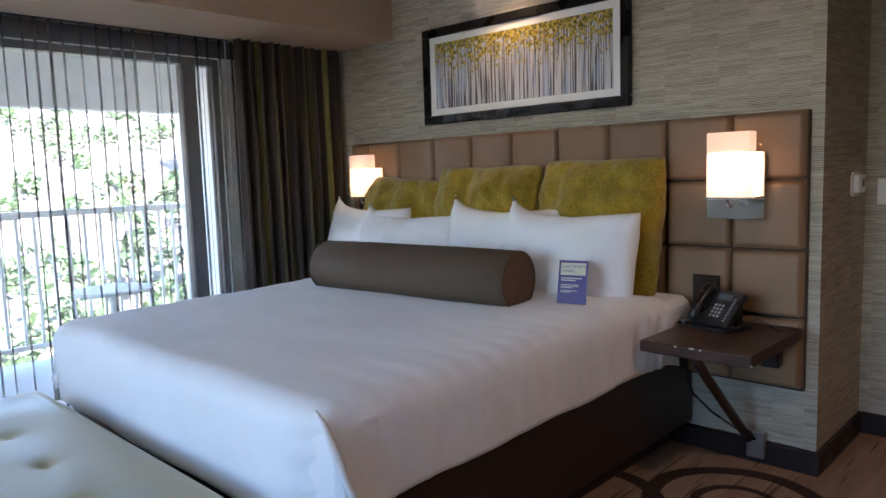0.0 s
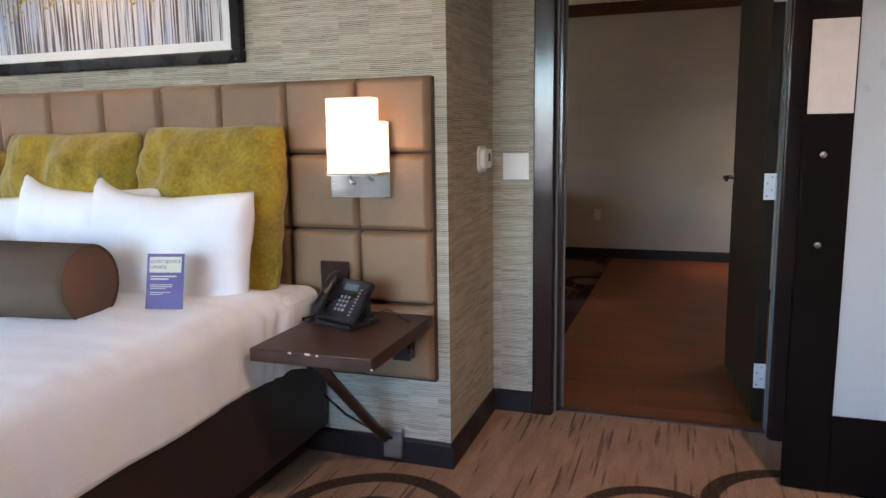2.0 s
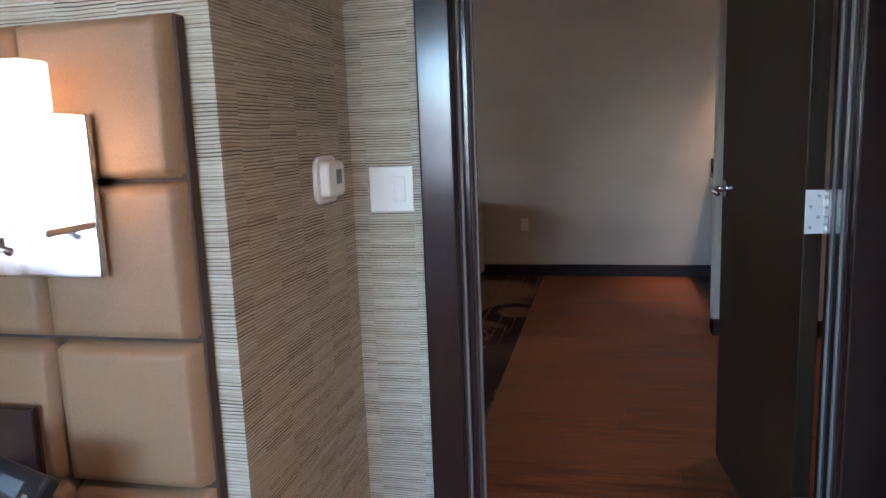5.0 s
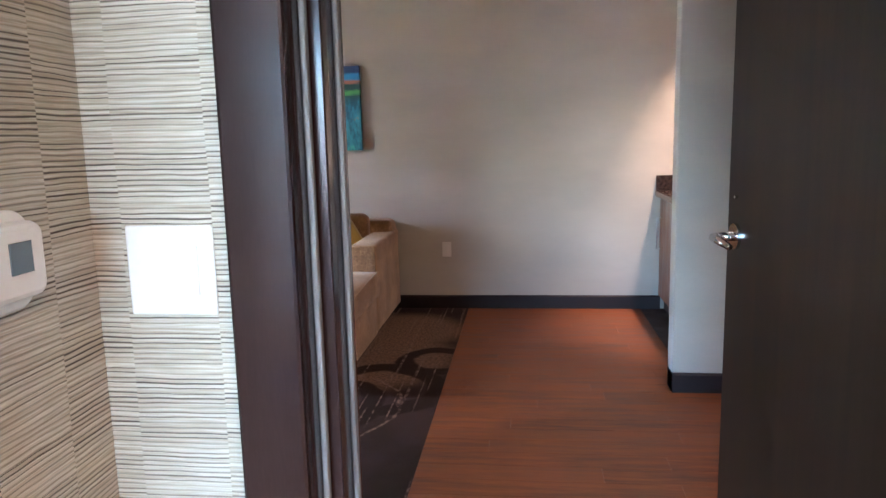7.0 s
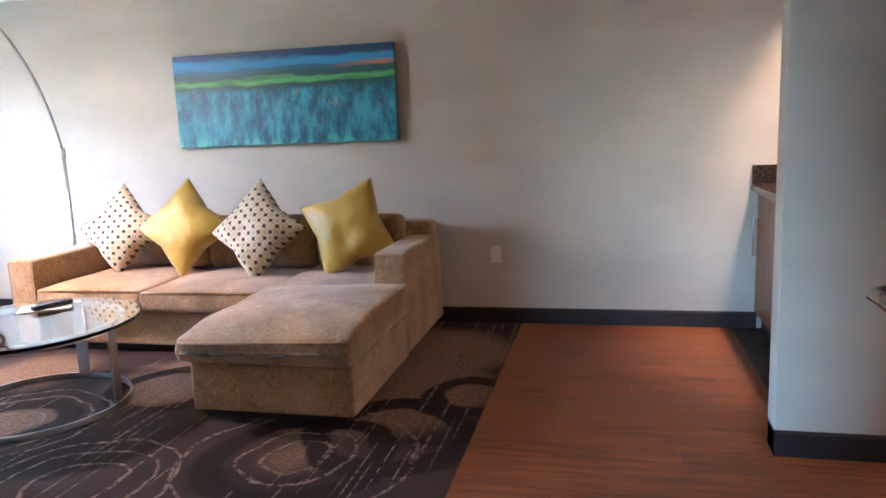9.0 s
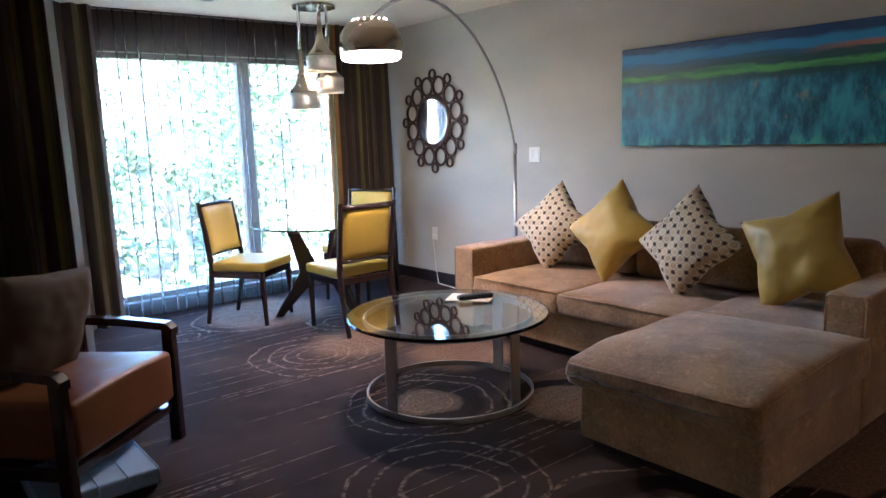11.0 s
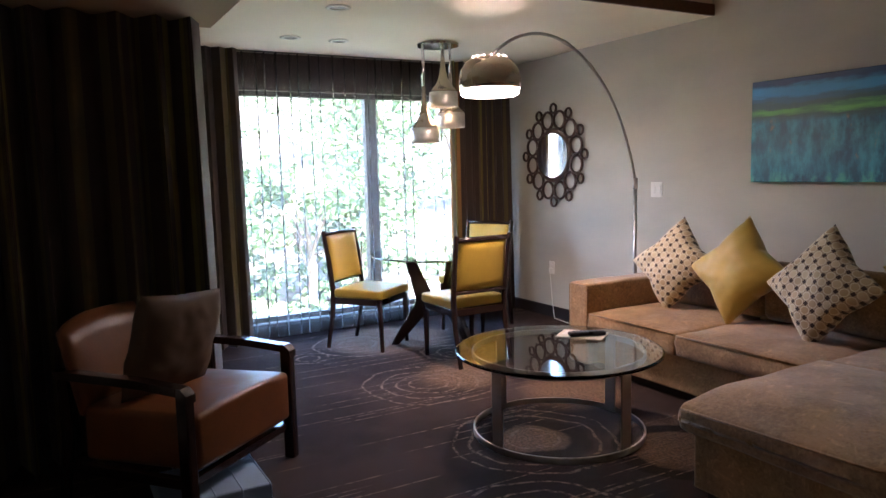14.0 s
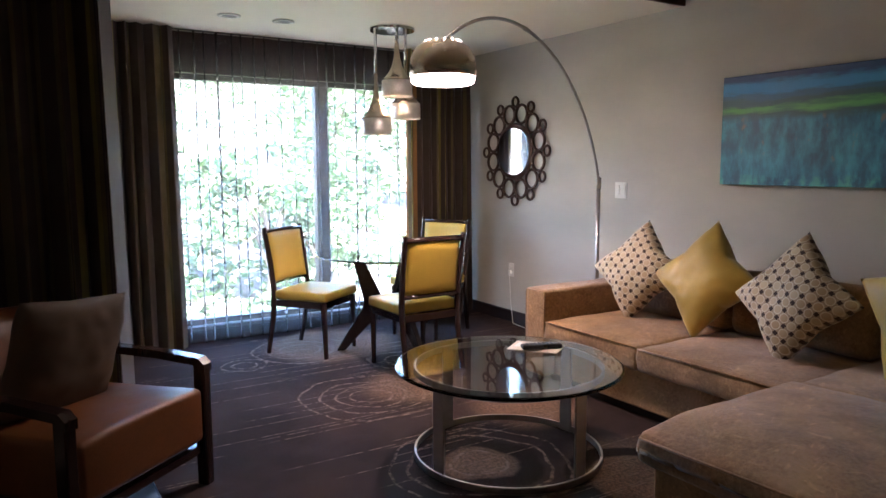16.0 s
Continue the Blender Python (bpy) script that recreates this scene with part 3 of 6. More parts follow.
def part(name, bm, material, parent=None, label="", smooth=False):
    """Links a bmesh as one mesh object, under its thing or part."""
    me = bpy.data.meshes.new(name)
    bmesh.ops.recalc_face_normals(bm, faces=bm.faces)
    bm.to_mesh(me)
    bm.free()
    me.materials.append(material)
    if smooth:
        me.polygons.foreach_set("use_smooth", [True] * len(me.polygons))
    ob = new(name, me)
    if parent is not None:
        ob.parent = parent
    if label:
        ob["label"] = label
    return ob


def thing(name, label, category, m=None, group=""):
    """An Empty at a thing's base, which carries its parts."""
    e = new(name)
    e.empty_display_size = 0.1
    if m is not None:
        e.matrix_basis = m
    return tagged(e, label, category, group)


def box(lo, hi, bevel=0.0, seg=2, bm=None):
    """A block between two corners, with rounded edges."""
    own = bmesh.new()
    bmesh.ops.create_cube(own, size=1.0)
    for v in own.verts:
        v.co = Vector([lo[i] + (hi[i] - lo[i]) * (v.co[i] + 0.5) for i in range(3)])
    if bevel:
        bmesh.ops.bevel(own, geom=own.edges[:], offset=bevel, segments=seg, profile=0.5, affect="EDGES")
    if bm is None:
        return own
    return join(bm, own)


def join(bm, other, m=None):
    if m is not None:
        other.transform(m)
    me = bpy.data.meshes.new("tmp")
    other.to_mesh(me)
    other.free()
    bm.from_mesh(me)
    bpy.data.meshes.remove(me)
    return bm


def boxes(*pairs, bevel=0.0):
    bm = bmesh.new()
    for lo, hi in pairs:
        box(lo, hi, bevel, 1, bm)
    return bm


def tube(points, radii, seg=12, bm=None, squash=1.0):
    """A round bar swept along points; radii is one number or one per point."""
    bm = bm or bmesh.new()
    pts = [Vector(p) for p in points]
    rr = radii if isinstance(radii, (list, tuple)) else [radii] * len(pts)
    rings, up = [], None
    for i, p in enumerate(pts):
        d = (pts[min(i + 1, len(pts) - 1)] - pts[max(i - 1, 0)]).normalized()
        if up is None:
            up = d.orthogonal().normalized()
        up = (up - d * up.dot(d)).normalized()
        side = d.cross(up)
        rings.append([bm.verts.new(p + rr[i] * (math.cos(2 * math.pi * k / seg) * up + squash * math.sin(2 * math.pi * k / seg) * side)) for k in range(seg)])
    for a, b in zip(rings, rings[1:]):
        for k in range(seg):
            bm.faces.new((a[k], a[(k + 1) % seg], b[(k + 1) % seg], b[k]))
    bm.faces.new(rings[0][::-1])
    bm.faces.new(rings[-1])
    return bm


def lathe(profile, seg=40, closed=False):
    """A body turned round z from (radius, z) pairs."""
    bm = bmesh.new()
    rings = []
    for r, z in profile:
        rings.append([bm.verts.new((0, 0, z))] if r < 1e-6 else [bm.verts.new((r * math.cos(2 * math.pi * k / seg), r * math.sin(2 * math.pi * k / seg), z)) for k in range(seg)])
    pairs = list(zip(rings, rings[1:])) + ([(rings[-1], rings[0])] if closed else [])
    for a, b in pairs:
        for k in range(seg):
            j = (k + 1) % seg
            if len(a) == 1 and len(b) > 1:
                bm.faces.new((a[0], b[k], b[j]))
            elif len(b) == 1 and len(a) > 1:
                bm.faces.new((a[k], a[j], b[0]))
            elif len(a) > 1:
                bm.faces.new((a[k], a[j], b[j], b[k]))
    return bm


def hoop(r, rx, rz, seg=48, side=8, scale=(1, 1)):
    """A ring in the xz plane with an oval section."""
    bm = bmesh.new()
    rows = []
    for i in range(seg):
        a = 2 * math.pi * i / seg
        row = []
        for j in range(side):
            b = 2 * math.pi * j / side
            q = r + rx * math.cos(b)
            row.append(bm.verts.new((q * math.cos(a) * scale[0], rz * math.sin(b), q * math.sin(a) * scale[1])))
        rows.append(row)
    for i in range(seg):
        for j in range(side):
            bm.faces.new((rows[i][j], rows[(i + 1) % seg][j], rows[(i + 1) % seg][(j + 1) % side], rows[i][(j + 1) % side]))
    return bm


def cushion(w, h, t, n=22, horn=0.10, crease=0.012, seed=1, fall=0.0, blunt=0.0, peak=0.0):
    """A stuffed cushion standing in the xz plane: plump middle, thin seam, pointed corners, soft creases. Its cloth has uv from 0 to 1."""
    bm = bmesh.new()
    uvl = bm.loops.layers.uv.new("UVMap")
    grids = []
    for side in (-1, 1):
        g = {}
        for i in range(n + 1):
            for j in range(n + 1):
                u, v = 2 * i / n - 1, 2 * j / n - 1
                pin = 1 - horn * (1 - abs(u * v) ** 0.8) * (max(abs(u), abs(v)) ** 3)
                fat = ((1 - abs(u) ** 2.6) * (1 - abs(v) ** 2.6)) ** 0.48
                pin *= 1 - blunt * abs(u * v) ** 5
                x, z = u * w / 2 * pin, v * h / 2 * pin + peak * max(0, -u) ** 5 * max(0, v) ** 4
                rough = noise.noise(Vector((x * 7 + seed * 5, z * 7, side * 3.0))) * crease * (0.4 + 0.6 * fat)
                rough += noise.noise(Vector((x * 18, z * 18 + seed * 9, side * 2.0))) * crease * 0.35
                y = side * (fat * t / 2 + 0.004) + rough * (1 if fat > 0.02 else 0.3)
                z -= fall * (1 - abs(u)) ** 0.7 * max(0, v) * h
                edge = i in (0, n) or j in (0, n)
                if side == 1 and edge:
                    g[i, j] = grids[0][i, j]
                else:
                    g[i, j] = bm.verts.new((x, 0 if edge else y, z))
        grids.append(g)
        for i in range(n):
            for j in range(n):
                q = [(i, j), (i + 1, j), (i + 1, j + 1), (i, j + 1)]
                f = bm.faces.new([g[k] for k in q])
                for lp, k in zip(f.loops, q):
                    lp[uvl].uv = (k[0] / n, k[1] / n)
    return bm


def cloth_wall(path, z0, z1, thick=0.004, flare=0.0, rows=6, start=0.0):
    """A hanging cloth along a plan path of points; u runs along the cloth. flare widens the folds towards the hem."""
    bm = bmesh.new()
    uvl = bm.loops.layers.uv.new("UVMap")
    pts = [Vector((*p, 0)) for p in path]
    mean = [sum((pts[k] for k in range(max(0, i - 6), min(len(pts), i + 7))), Vector()) / (min(len(pts), i + 7) - max(0, i - 6)) for i in range(len(pts))]
    us = [start]
    for a, b in zip(pts, pts[1:]):
        us.append(us[-1] + (b - a).length)
    layers = []
    for side in (0, 1):
        grid = []
        for i, p in enumerate(pts):
            d = (pts[min(i + 1, len(pts) - 1)] - pts[max(i - 1, 0)]).normalized()
            off = Vector((-d.y, d.x, 0)) * thick * side
            col = []
            for j in range(rows + 1):
                k = j / rows
                q = mean[i] + (p - mean[i]) * (1 + flare * (1 - k))
                w = noise.noise(Vector((us[i] * 1.5, k * 2.0, 4.0))) * 0.015 * flare
                col.append(bm.verts.new((q.x + off.x + w, q.y + off.y, z0 + (z1 - z0) * k)))
            grid.append(col)
        layers.append(grid)
        for i in range(len(pts) - 1):
            for j in range(rows):
                f = bm.faces.new((grid[i][j], grid[i + 1][j], grid[i + 1][j + 1], grid[i][j + 1]))
                for lp, (a, b) in zip(f.loops, ((i, j), (i + 1, j), (i + 1, j + 1), (i, j + 1))):
                    lp[uvl].uv = (us[a], z0 + (z1 - z0) * b / rows)
        if thick == 0:
            break
    return bm


def fold_path(x, y0, y1, pitch, amp, seed, along="y"):
    """Plan points of a pleated drape."""
    rng = random.Random(seed)
    pts, y, k = [], y0, 0
    step = 10
    while y < y1:
        p = pitch * rng.uniform(0.75, 1.3)
        a = amp * rng.uniform(0.7, 1.2)
        for i in range(step):
            s = i / step
            q = y + p * s
            if q > y1:
                break
            w = math.sin(2 * math.pi * s)
            pts.append((x + a * (abs(w) ** 0.7) * (1 if w > 0 else -1), q + 0.012 * math.sin(4 * math.pi * s)))
        y += p
    return pts if along == "y" else [(b, a) for a, b in pts]


def pleat_path(x, y0, y1, pitch, tuck, seed):
    """Plan points of a sheer that is laid back on itself in narrow tucks."""
    rng = random.Random(seed)
    pts, y = [(x, y0)], y0
    while y < y1:
        y += pitch * rng.uniform(0.7, 1.3)
        t = tuck * rng.uniform(0.6, 1.4)
        b = rng.uniform(-0.02, 0.02)
        pts += [(x + b, y), (x + b + 0.007, y - t), (x + b + 0.011, y - t * 0.1), (x + b + 0.014, y - t * 0.9), (x + b + 0.017, y - t * 0.05), (x + b + 0.020, y - t * 0.95), (x + b + 0.024, y), (x + b + 0.028, y + 0.014), (x + b * 0.3 + 0.01, y + pitch * 0.3)]
    return pts


def structure(name, bm, mat, label, category="wall"):
    return tagged(part(name, bm, mat), label, category, kind="structure")


# ---- the rooms ----
XF = -3.75          # facade of the bedroom
XB = -5.70          # window wall of the living room's bay
XR = 1.95           # right-hand walls
YB = -2.40          # wall behind the bed's foot
YH = 2.822          # headboard wall
YD0, YD1 = 3.495, 3.66   # wall with the door
YS = 8.124          # sofa wall
XC = -0.468         # corner beside the headboard
ZC = 2.70
DX0, DX1 = -0.155, 0.771  # door opening
SOFA_X = -0.34

floor = structure("floor", boxes(((XF - 0.15, YB - 0.15, -0.2), (XR + 0.15, YD0 + 0.07, 0.0))), M["carpet_bed"], "brown carpet with dark rings and streaks", "carpet")
structure("floor_living", boxes(((XB - 0.15, YD0 + 0.07, -0.2), (SOFA_X, YS + 0.15, 0.0))), M["carpet_living"], "dark plum carpet with pale lines and swirls", "carpet")
wood = structure("floor_wood", boxes(((SOFA_X, YD0 + 0.07, -0.2), (XR + 0.15, YS + 0.15, -0.012))), M["base"], "red brown wood plank floor", "wood floor")
structure("wall_headboard", boxes(((XF - 0.15, YH, 0), (XC, YD1, ZC))), M["wall_bed"], "grey green grasscloth wallpaper behind the bed")
structure("wall_door", boxes(((XC, YD0, 0), (DX0 - 0.05, YD1 - 0.012, ZC)), ((DX1 + 0.03, YD0, 0), (XR + 0.15, YD1 - 0.012, ZC)), ((DX0 - 0.05, YD0, 2.11), (DX1 + 0.03, YD1 - 0.012, ZC))), M["wall_bed"], "grasscloth wall around the dark doorway")
structure("wall_living_south", boxes(((XC, YD1 - 0.012, 0), (DX0 - 0.03, YD1, ZC)), ((DX1 + 0.03, YD1 - 0.012, 0), (XR + 0.15, YD1, ZC)), ((DX0 - 0.03, YD1 - 0.012, 2.11), (DX1 + 0.03, YD1, ZC)), ((XF - 0.15, YD1, 0), (XC, YD1 + 0.012, ZC))), M["wall_living"], "linen wallpaper on the living room side")
KX0, KX1, KZ0, KZ1 = -1.85, 0.35, 0.8, 2.3   # window behind the walk's start
structure("wall_back", boxes(((XF - 0.15, YB - 0.15, 0), (KX0, YB, ZC)), ((KX1, YB - 0.15, 0), (XR + 0.15, YB, ZC)), ((KX0, YB - 0.15, 0), (KX1, YB, KZ0)), ((KX0, YB - 0.15, KZ1), (KX1, YB, ZC))), M["wall_bed"], "grasscloth wall facing the bed")
structure("wall_east", boxes(((XR, YB, 0), (XR + 0.15, YD0, ZC)), ((XR, YD1, 0), (XR + 0.15, YS, ZC))), M["wall_living"], "plain linen wallpaper side wall")
structure("wall_sofa", boxes(((XB - 0.15, YS, 0), (XR + 0.15, YS + 0.15, ZC))), M["wall_living"], "pale linen wallpaper behind the sofa")
structure("wall_nook", boxes(((0.877, 6.287, 0), (XR, 6.405, ZC)), bevel=0.004), M["wall_living"], "short linen-papered wall beside the bar nook")
BW0, BW1, BWT = -2.25, 2.0, 2.10   # bedroom window
structure("wall_facade", boxes(((XF - 0.15, YB, 0), (XF, BW0, ZC)), ((XF - 0.15, BW1, 0), (XF, YH, ZC)), ((XF - 0.15, BW0, BWT), (XF, BW1, ZC)), ((XF - 0.15, YD1, 0), (XF, 4.74, ZC))), M["paint"], "cream painted facade wall around the balcony window")
structure("wall_bay_side", boxes(((XB - 0.15, 4.61, 0), (XF - 0.15, 4.74, ZC))), M["wall_living"], "linen-papered side wall of the window bay")
LW0, LW1, LWZ, LWT = 5.25, 7.62, 0.13, 2.11
structure("wall_window", boxes(((XB - 0.15, 4.74, 0), (XB, LW0, ZC)), ((XB - 0.15, LW1, 0), (XB, YS, ZC)), ((XB - 0.15, LW0, LWT), (XB, LW1, ZC)), ((XB - 0.15, LW0, 0), (XB, LW1, LWZ))), M["wall_living"], "wall around the tall bay window")
structure("ceiling", boxes(((XB - 0.2, YB - 0.2, ZC), (XR + 0.2, YS + 0.2, ZC + 0.25))), M["paint"], "cream painted ceiling", "ceiling")
structure("soffit_bedroom", boxes(((XF, YB, 2.2), (-3.03, YH, ZC))), M["tan_paint"], "tan painted soffit above the bedroom curtains", "soffit")
structure("soffit_living", boxes(((XF, YD1 + 0.012, 2.2), (-3.03, 4.86, ZC))), M["tan_paint"], "tan painted soffit above the side curtain", "soffit")
structure("ceiling_bay", boxes(((XB, 4.86, 2.413), (-3.17, YS, ZC)), ((XB, 4.74, 2.413), (XF, 4.86, ZC))), M["paint"], "cream lowered ceiling of the window bay", "ceiling")
structure("trim_bay", boxes(((-3.17, 4.86, 2.413), (-3.152, YS, 2.49))), M["crown"], "red brown wood trim on the bay ceiling's edge", "trim")
structure("crown_sofa", boxes(((-3.15, YS - 0.03, 2.578), (XR, YS, 2.642)), ((-3.15, YS - 0.05, 2.642), (XR, YS, ZC)), bevel=0.006), M["crown"], "red brown wooden crown moulding", "trim")


def baseboard(a, b, h=0.105, t=0.014):
    """A skirting board between two plan points, on the left of the way from a to b."""
    va, vb = Vector((*a, 0)), Vector((*b, 0))
    d = (vb - va).normalized()
    n = Vector((-d.y, d.x, 0)) * t
    bm = bmesh.new()
    prof = [(0, 0), (1, 0), (1, h - 0.012), (0.45, h), (0, h)]
    ends = [[bm.verts.new(p + n * u + Vector((0, 0, z))) for u, z in prof] for p in (va, vb)]
    for i in range(5):
        j = (i + 1) % 5
        bm.faces.new((ends[0][i], ends[0][j], ends[1][j], ends[1][i]))
    bm.faces.new(ends[0][::-1])
    bm.faces.new(ends[1])
    structure("baseboard", bm, M["base"], "black brown baseboard along the wall", "baseboard")


for a, b in (((XC, YH), (XF, YH)), ((XC, YD0), (XC, YH - 0.014)), ((-0.275, YD0), (XC + 0.014, YD0)), ((1.90, YD0), (0.90, YD0)), ((XR, YB), (XR, YD0)), ((XF, YB), (XR, YB)),
             ((1.15, YS), (XB, YS)), ((0.877, 6.287), (XR, 6.287)), ((0.877, 6.405), (0.877, 6.273)), ((XF, YD1 + 0.012), (-0.275, YD1 + 0.012)), ((XB, YS), (XB, 4.742))):
    baseboard(*((b, a) if a == (0.877, 6.287) else (a, b)))

# ---- the doorway ----
door = thing("door_frame", "dark espresso wooden door frame with grey seals", "door frame")
tagged(door, kind="structure")
for x0, x1, xb in ((-0.272, DX0 - 0.023, DX0), (DX1, 0.898, 0.898)):
    part("casing", box((x0, YD0 - 0.022, 0), (x1, YD0 + 0.004, 2.19), 0.006), M["espresso"], door)
    part("casing", box((x0, YD1 - 0.004, 0), (xb, YD1 + 0.02, 2.19), 0.006), M["espresso"], door)
part("casing", box((-0.272, YD0 - 0.022, 2.08), (0.898, YD0 + 0.003, 2.195), 0.006), M["espresso"], door)
part("casing", box((-0.272, YD1 - 0.003, 2.08), (0.898, YD1 + 0.02, 2.195), 0.006), M["espresso"], door)
part("jamb", boxes(((DX0 - 0.05, YD0 + 0.0045, 0), (DX0 - 0.020, YD0 + 0.052, 2.11)), ((DX0 - 0.049, YD0 + 0.0522, 0), (DX0 + 0.004, YD1 - 0.0045, 2.109)), bevel=0.002), M["espresso"], door)
part("jamb", boxes(((DX1 - 0.004, YD0 + 0.004, 0), (DX1 + 0.03, YD1 - 0.004, 2.11)), bevel=0.002), M["espresso"], door)
part("head_jamb", box((DX0, YD0 + 0.004, 2.075), (DX1, YD1 - 0.004, 2.11), 0.002), M["espresso"], door)
M["seal"] = surf("grey_door_seal", (0.17, 0.165, 0.155), 0.6, 0.1)
for y in (YD0 + 0.030, YD0 + 0.108):
    xs = DX0 - 0.020 if y < YD0 + 0.05 else DX0 + 0.004
    part("seal", box((xs, y, 0.0), (xs + 0.009, y + 0.014, 2.075), 0.003), M["seal"], door, "grey rubber door seal")
    part("seal", box((DX1 - 0.009, y, 0.0), (DX1 - 0.0035, y + 0.014, 2.075), 0.002), M["seal"], door, "grey rubber door seal")
structure("threshold", box((DX0 + 0.004, YD0 + 0.055, -0.01), (DX1 - 0.004, YD0 + 0.10, 0.006), 0.004), M["espresso_flat"], "dark wooden threshold strip between carpet and planks", "threshold")

# the leaf swings into the living room and stands open
leaf = thing("door", "open dark wenge door with a chrome lever", "door", pose(0.762, 3.684, 0, 0, 0, 5.3))
part("leaf", box((-0.046, 0.0, 0.012), (0.002, 0.832, 2.07), 0.003), M["door_wood"], leaf)
for z in (0.222, 1.09, 1.93):
    hg = part("hinge", box((-0.045, -0.0035, z - 0.058), (0.004, 0.0005, z + 0.058), 0.001), M["satin"], leaf, "satin steel butt hinge")
    for k in range(5):
        zk = z - 0.058 + k * 0.0235
        part("knuckle", tube([(0.0085, -0.006, zk), (0.0085, -0.006, zk + 0.0215)], 0.0078, 12), M["satin"], hg, smooth=True)
    part("jamb_plate", box((0.0095, -0.050, z - 0.058), (0.0125, -0.010, z + 0.058), 0.001), M["satin"], hg)
    for k, dz in enumerate((-0.042, -0.014, 0.014, 0.042)):
        part("screw", tube([(-0.032 + 0.020 * (k % 2), -0.003, z + dz), (-0.032 + 0.020 * (k % 2), -0.0045, z + dz)], 0.005, 8), M["steel"], hg)
for sx in (-1, 1):
    x = -0.046 if sx < 0 else 0.002
    lv = part("lever", tube([(x, 0.772, 1.09), (x + sx * 0.05, 0.772, 1.09), (x + sx * 0.058, 0.767, 1.089), (x + sx * 0.060, 0.722, 1.086), (x + sx * 0.058, 0.662, 1.080)], [0.012, 0.011, 0.012, 0.010, 0.008], 12), M["chrome"], leaf, "chrome door lever", True)
    part("rose", tube([(x - sx * 0.001, 0.772, 1.09), (x + sx * 0.008, 0.772, 1.09)], 0.033, 24), M["chrome"], lv)
    part("rose", tube([(x - sx * 0.001, 0.772, 1.19), (x + sx * 0.008, 0.772, 1.19)], 0.004, 8), M["chrome"], lv)

# ---- windows ----


def window(name, x, y0, y1, z0, z1, mullions, label):
    w = thing(name, label, "window")
    tagged(w, kind="structure")
    t = 0.045
    part("window_frame", boxes(((x - 0.05, y0, z0), (x + 0.03, y0 + t, z1)), ((x - 0.05, y1 - t, z0), (x + 0.03, y1, z1)), ((x - 0.05, y0, z1 - t), (x + 0.03, y1, z1)), ((x - 0.05, y0, z0), (x + 0.03, y1, z0 + t)), bevel=0.003), M["dark_frame"], w)
    edges = [y0 + t]
    for m, wd in mullions:
        part("mullion", box((x - 0.05, m - wd / 2, z0 + t), (x + 0.03, m + wd / 2, z1 - t), 0.004), M["dark_frame"], w)
        edges += [m - wd / 2, m + wd / 2]
    edges.append(y1 - t)
    for a, b in zip(edges[::2], edges[1::2]):
        p = part("pane", box((x - 0.012, a - 0.005, z0 + t - 0.005), (x - 0.006, b + 0.005, z1 - t + 0.005)), M["pane"], w, "clear window glass")
        p.visible_shadow = False
    return w


window("window_1", XF - 0.07, BW0, BW1, 0.0, BWT, ((0.1, 0.06), (1.80, 0.09)), "tall dark-framed balcony window behind sheers")
wk = window("window_3", 0.0, KX0, KX1, KZ0, KZ1, ((-0.4, 0.06),), "wide dark-framed window in the bedroom's back wall")
wk.matrix_basis = pose(0, YB - 0.07, 0, 0, 0, -90)
window("window_2", XB - 0.07, LW0, LW1, LWZ, LWT, ((6.66, 0.11),), "tall dark-framed bay window behind sheers")
structure("window_sill", box((XB - 0.01, LW0 - 0.03, LWZ - 0.03), (XB + 0.04, LW1 + 0.03, LWZ), 0.004), M["dark_frame"], "dark window sill of the bay", "sill")

for nm, x, y0, y1, z0, z1 in (("portal_bedroom", XF - 0.14, BW0, BW1, 0.0, BWT), ("portal_bay", XB - 0.14, LW0, LW1, LWZ, LWT)):
    d = bpy.data.lights.new(nm, "AREA")
    d.shape, d.size, d.size_y = "RECTANGLE", z1 - z0, y1 - y0
    d.cycles.is_portal = True
    o = new(nm, d)
    o.matrix_world = look((x, (y0 + y1) / 2, (z0 + z1) / 2), (x + 1, (y0 + y1) / 2, (z0 + z1) / 2)) @ pose(0, 0, 0, 0, 0, 90)
d = bpy.data.lights.new("portal_back", "AREA")
d.shape, d.size, d.size_y = "RECTANGLE", KX1 - KX0, KZ1 - KZ0
d.cycles.is_portal = True
o = new("portal_back", d)
o.matrix_world = look(((KX0 + KX1) / 2, YB - 0.14, (KZ0 + KZ1) / 2), ((KX0 + KX1) / 2, YB + 1, (KZ0 + KZ1) / 2))

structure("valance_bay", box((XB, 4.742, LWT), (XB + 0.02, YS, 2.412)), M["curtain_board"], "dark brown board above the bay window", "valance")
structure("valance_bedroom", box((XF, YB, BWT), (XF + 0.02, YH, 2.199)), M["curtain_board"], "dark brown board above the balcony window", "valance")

# drapes and sheers


def drape(name, label, path, z1, flare=0.5, start=0.0):
    c = thing(name, label, "curtain")
    part("cloth", cloth_wall(path, 0.015, z1, 0.004, flare, 6, start), M["curtain"], c, smooth=True)
    return c


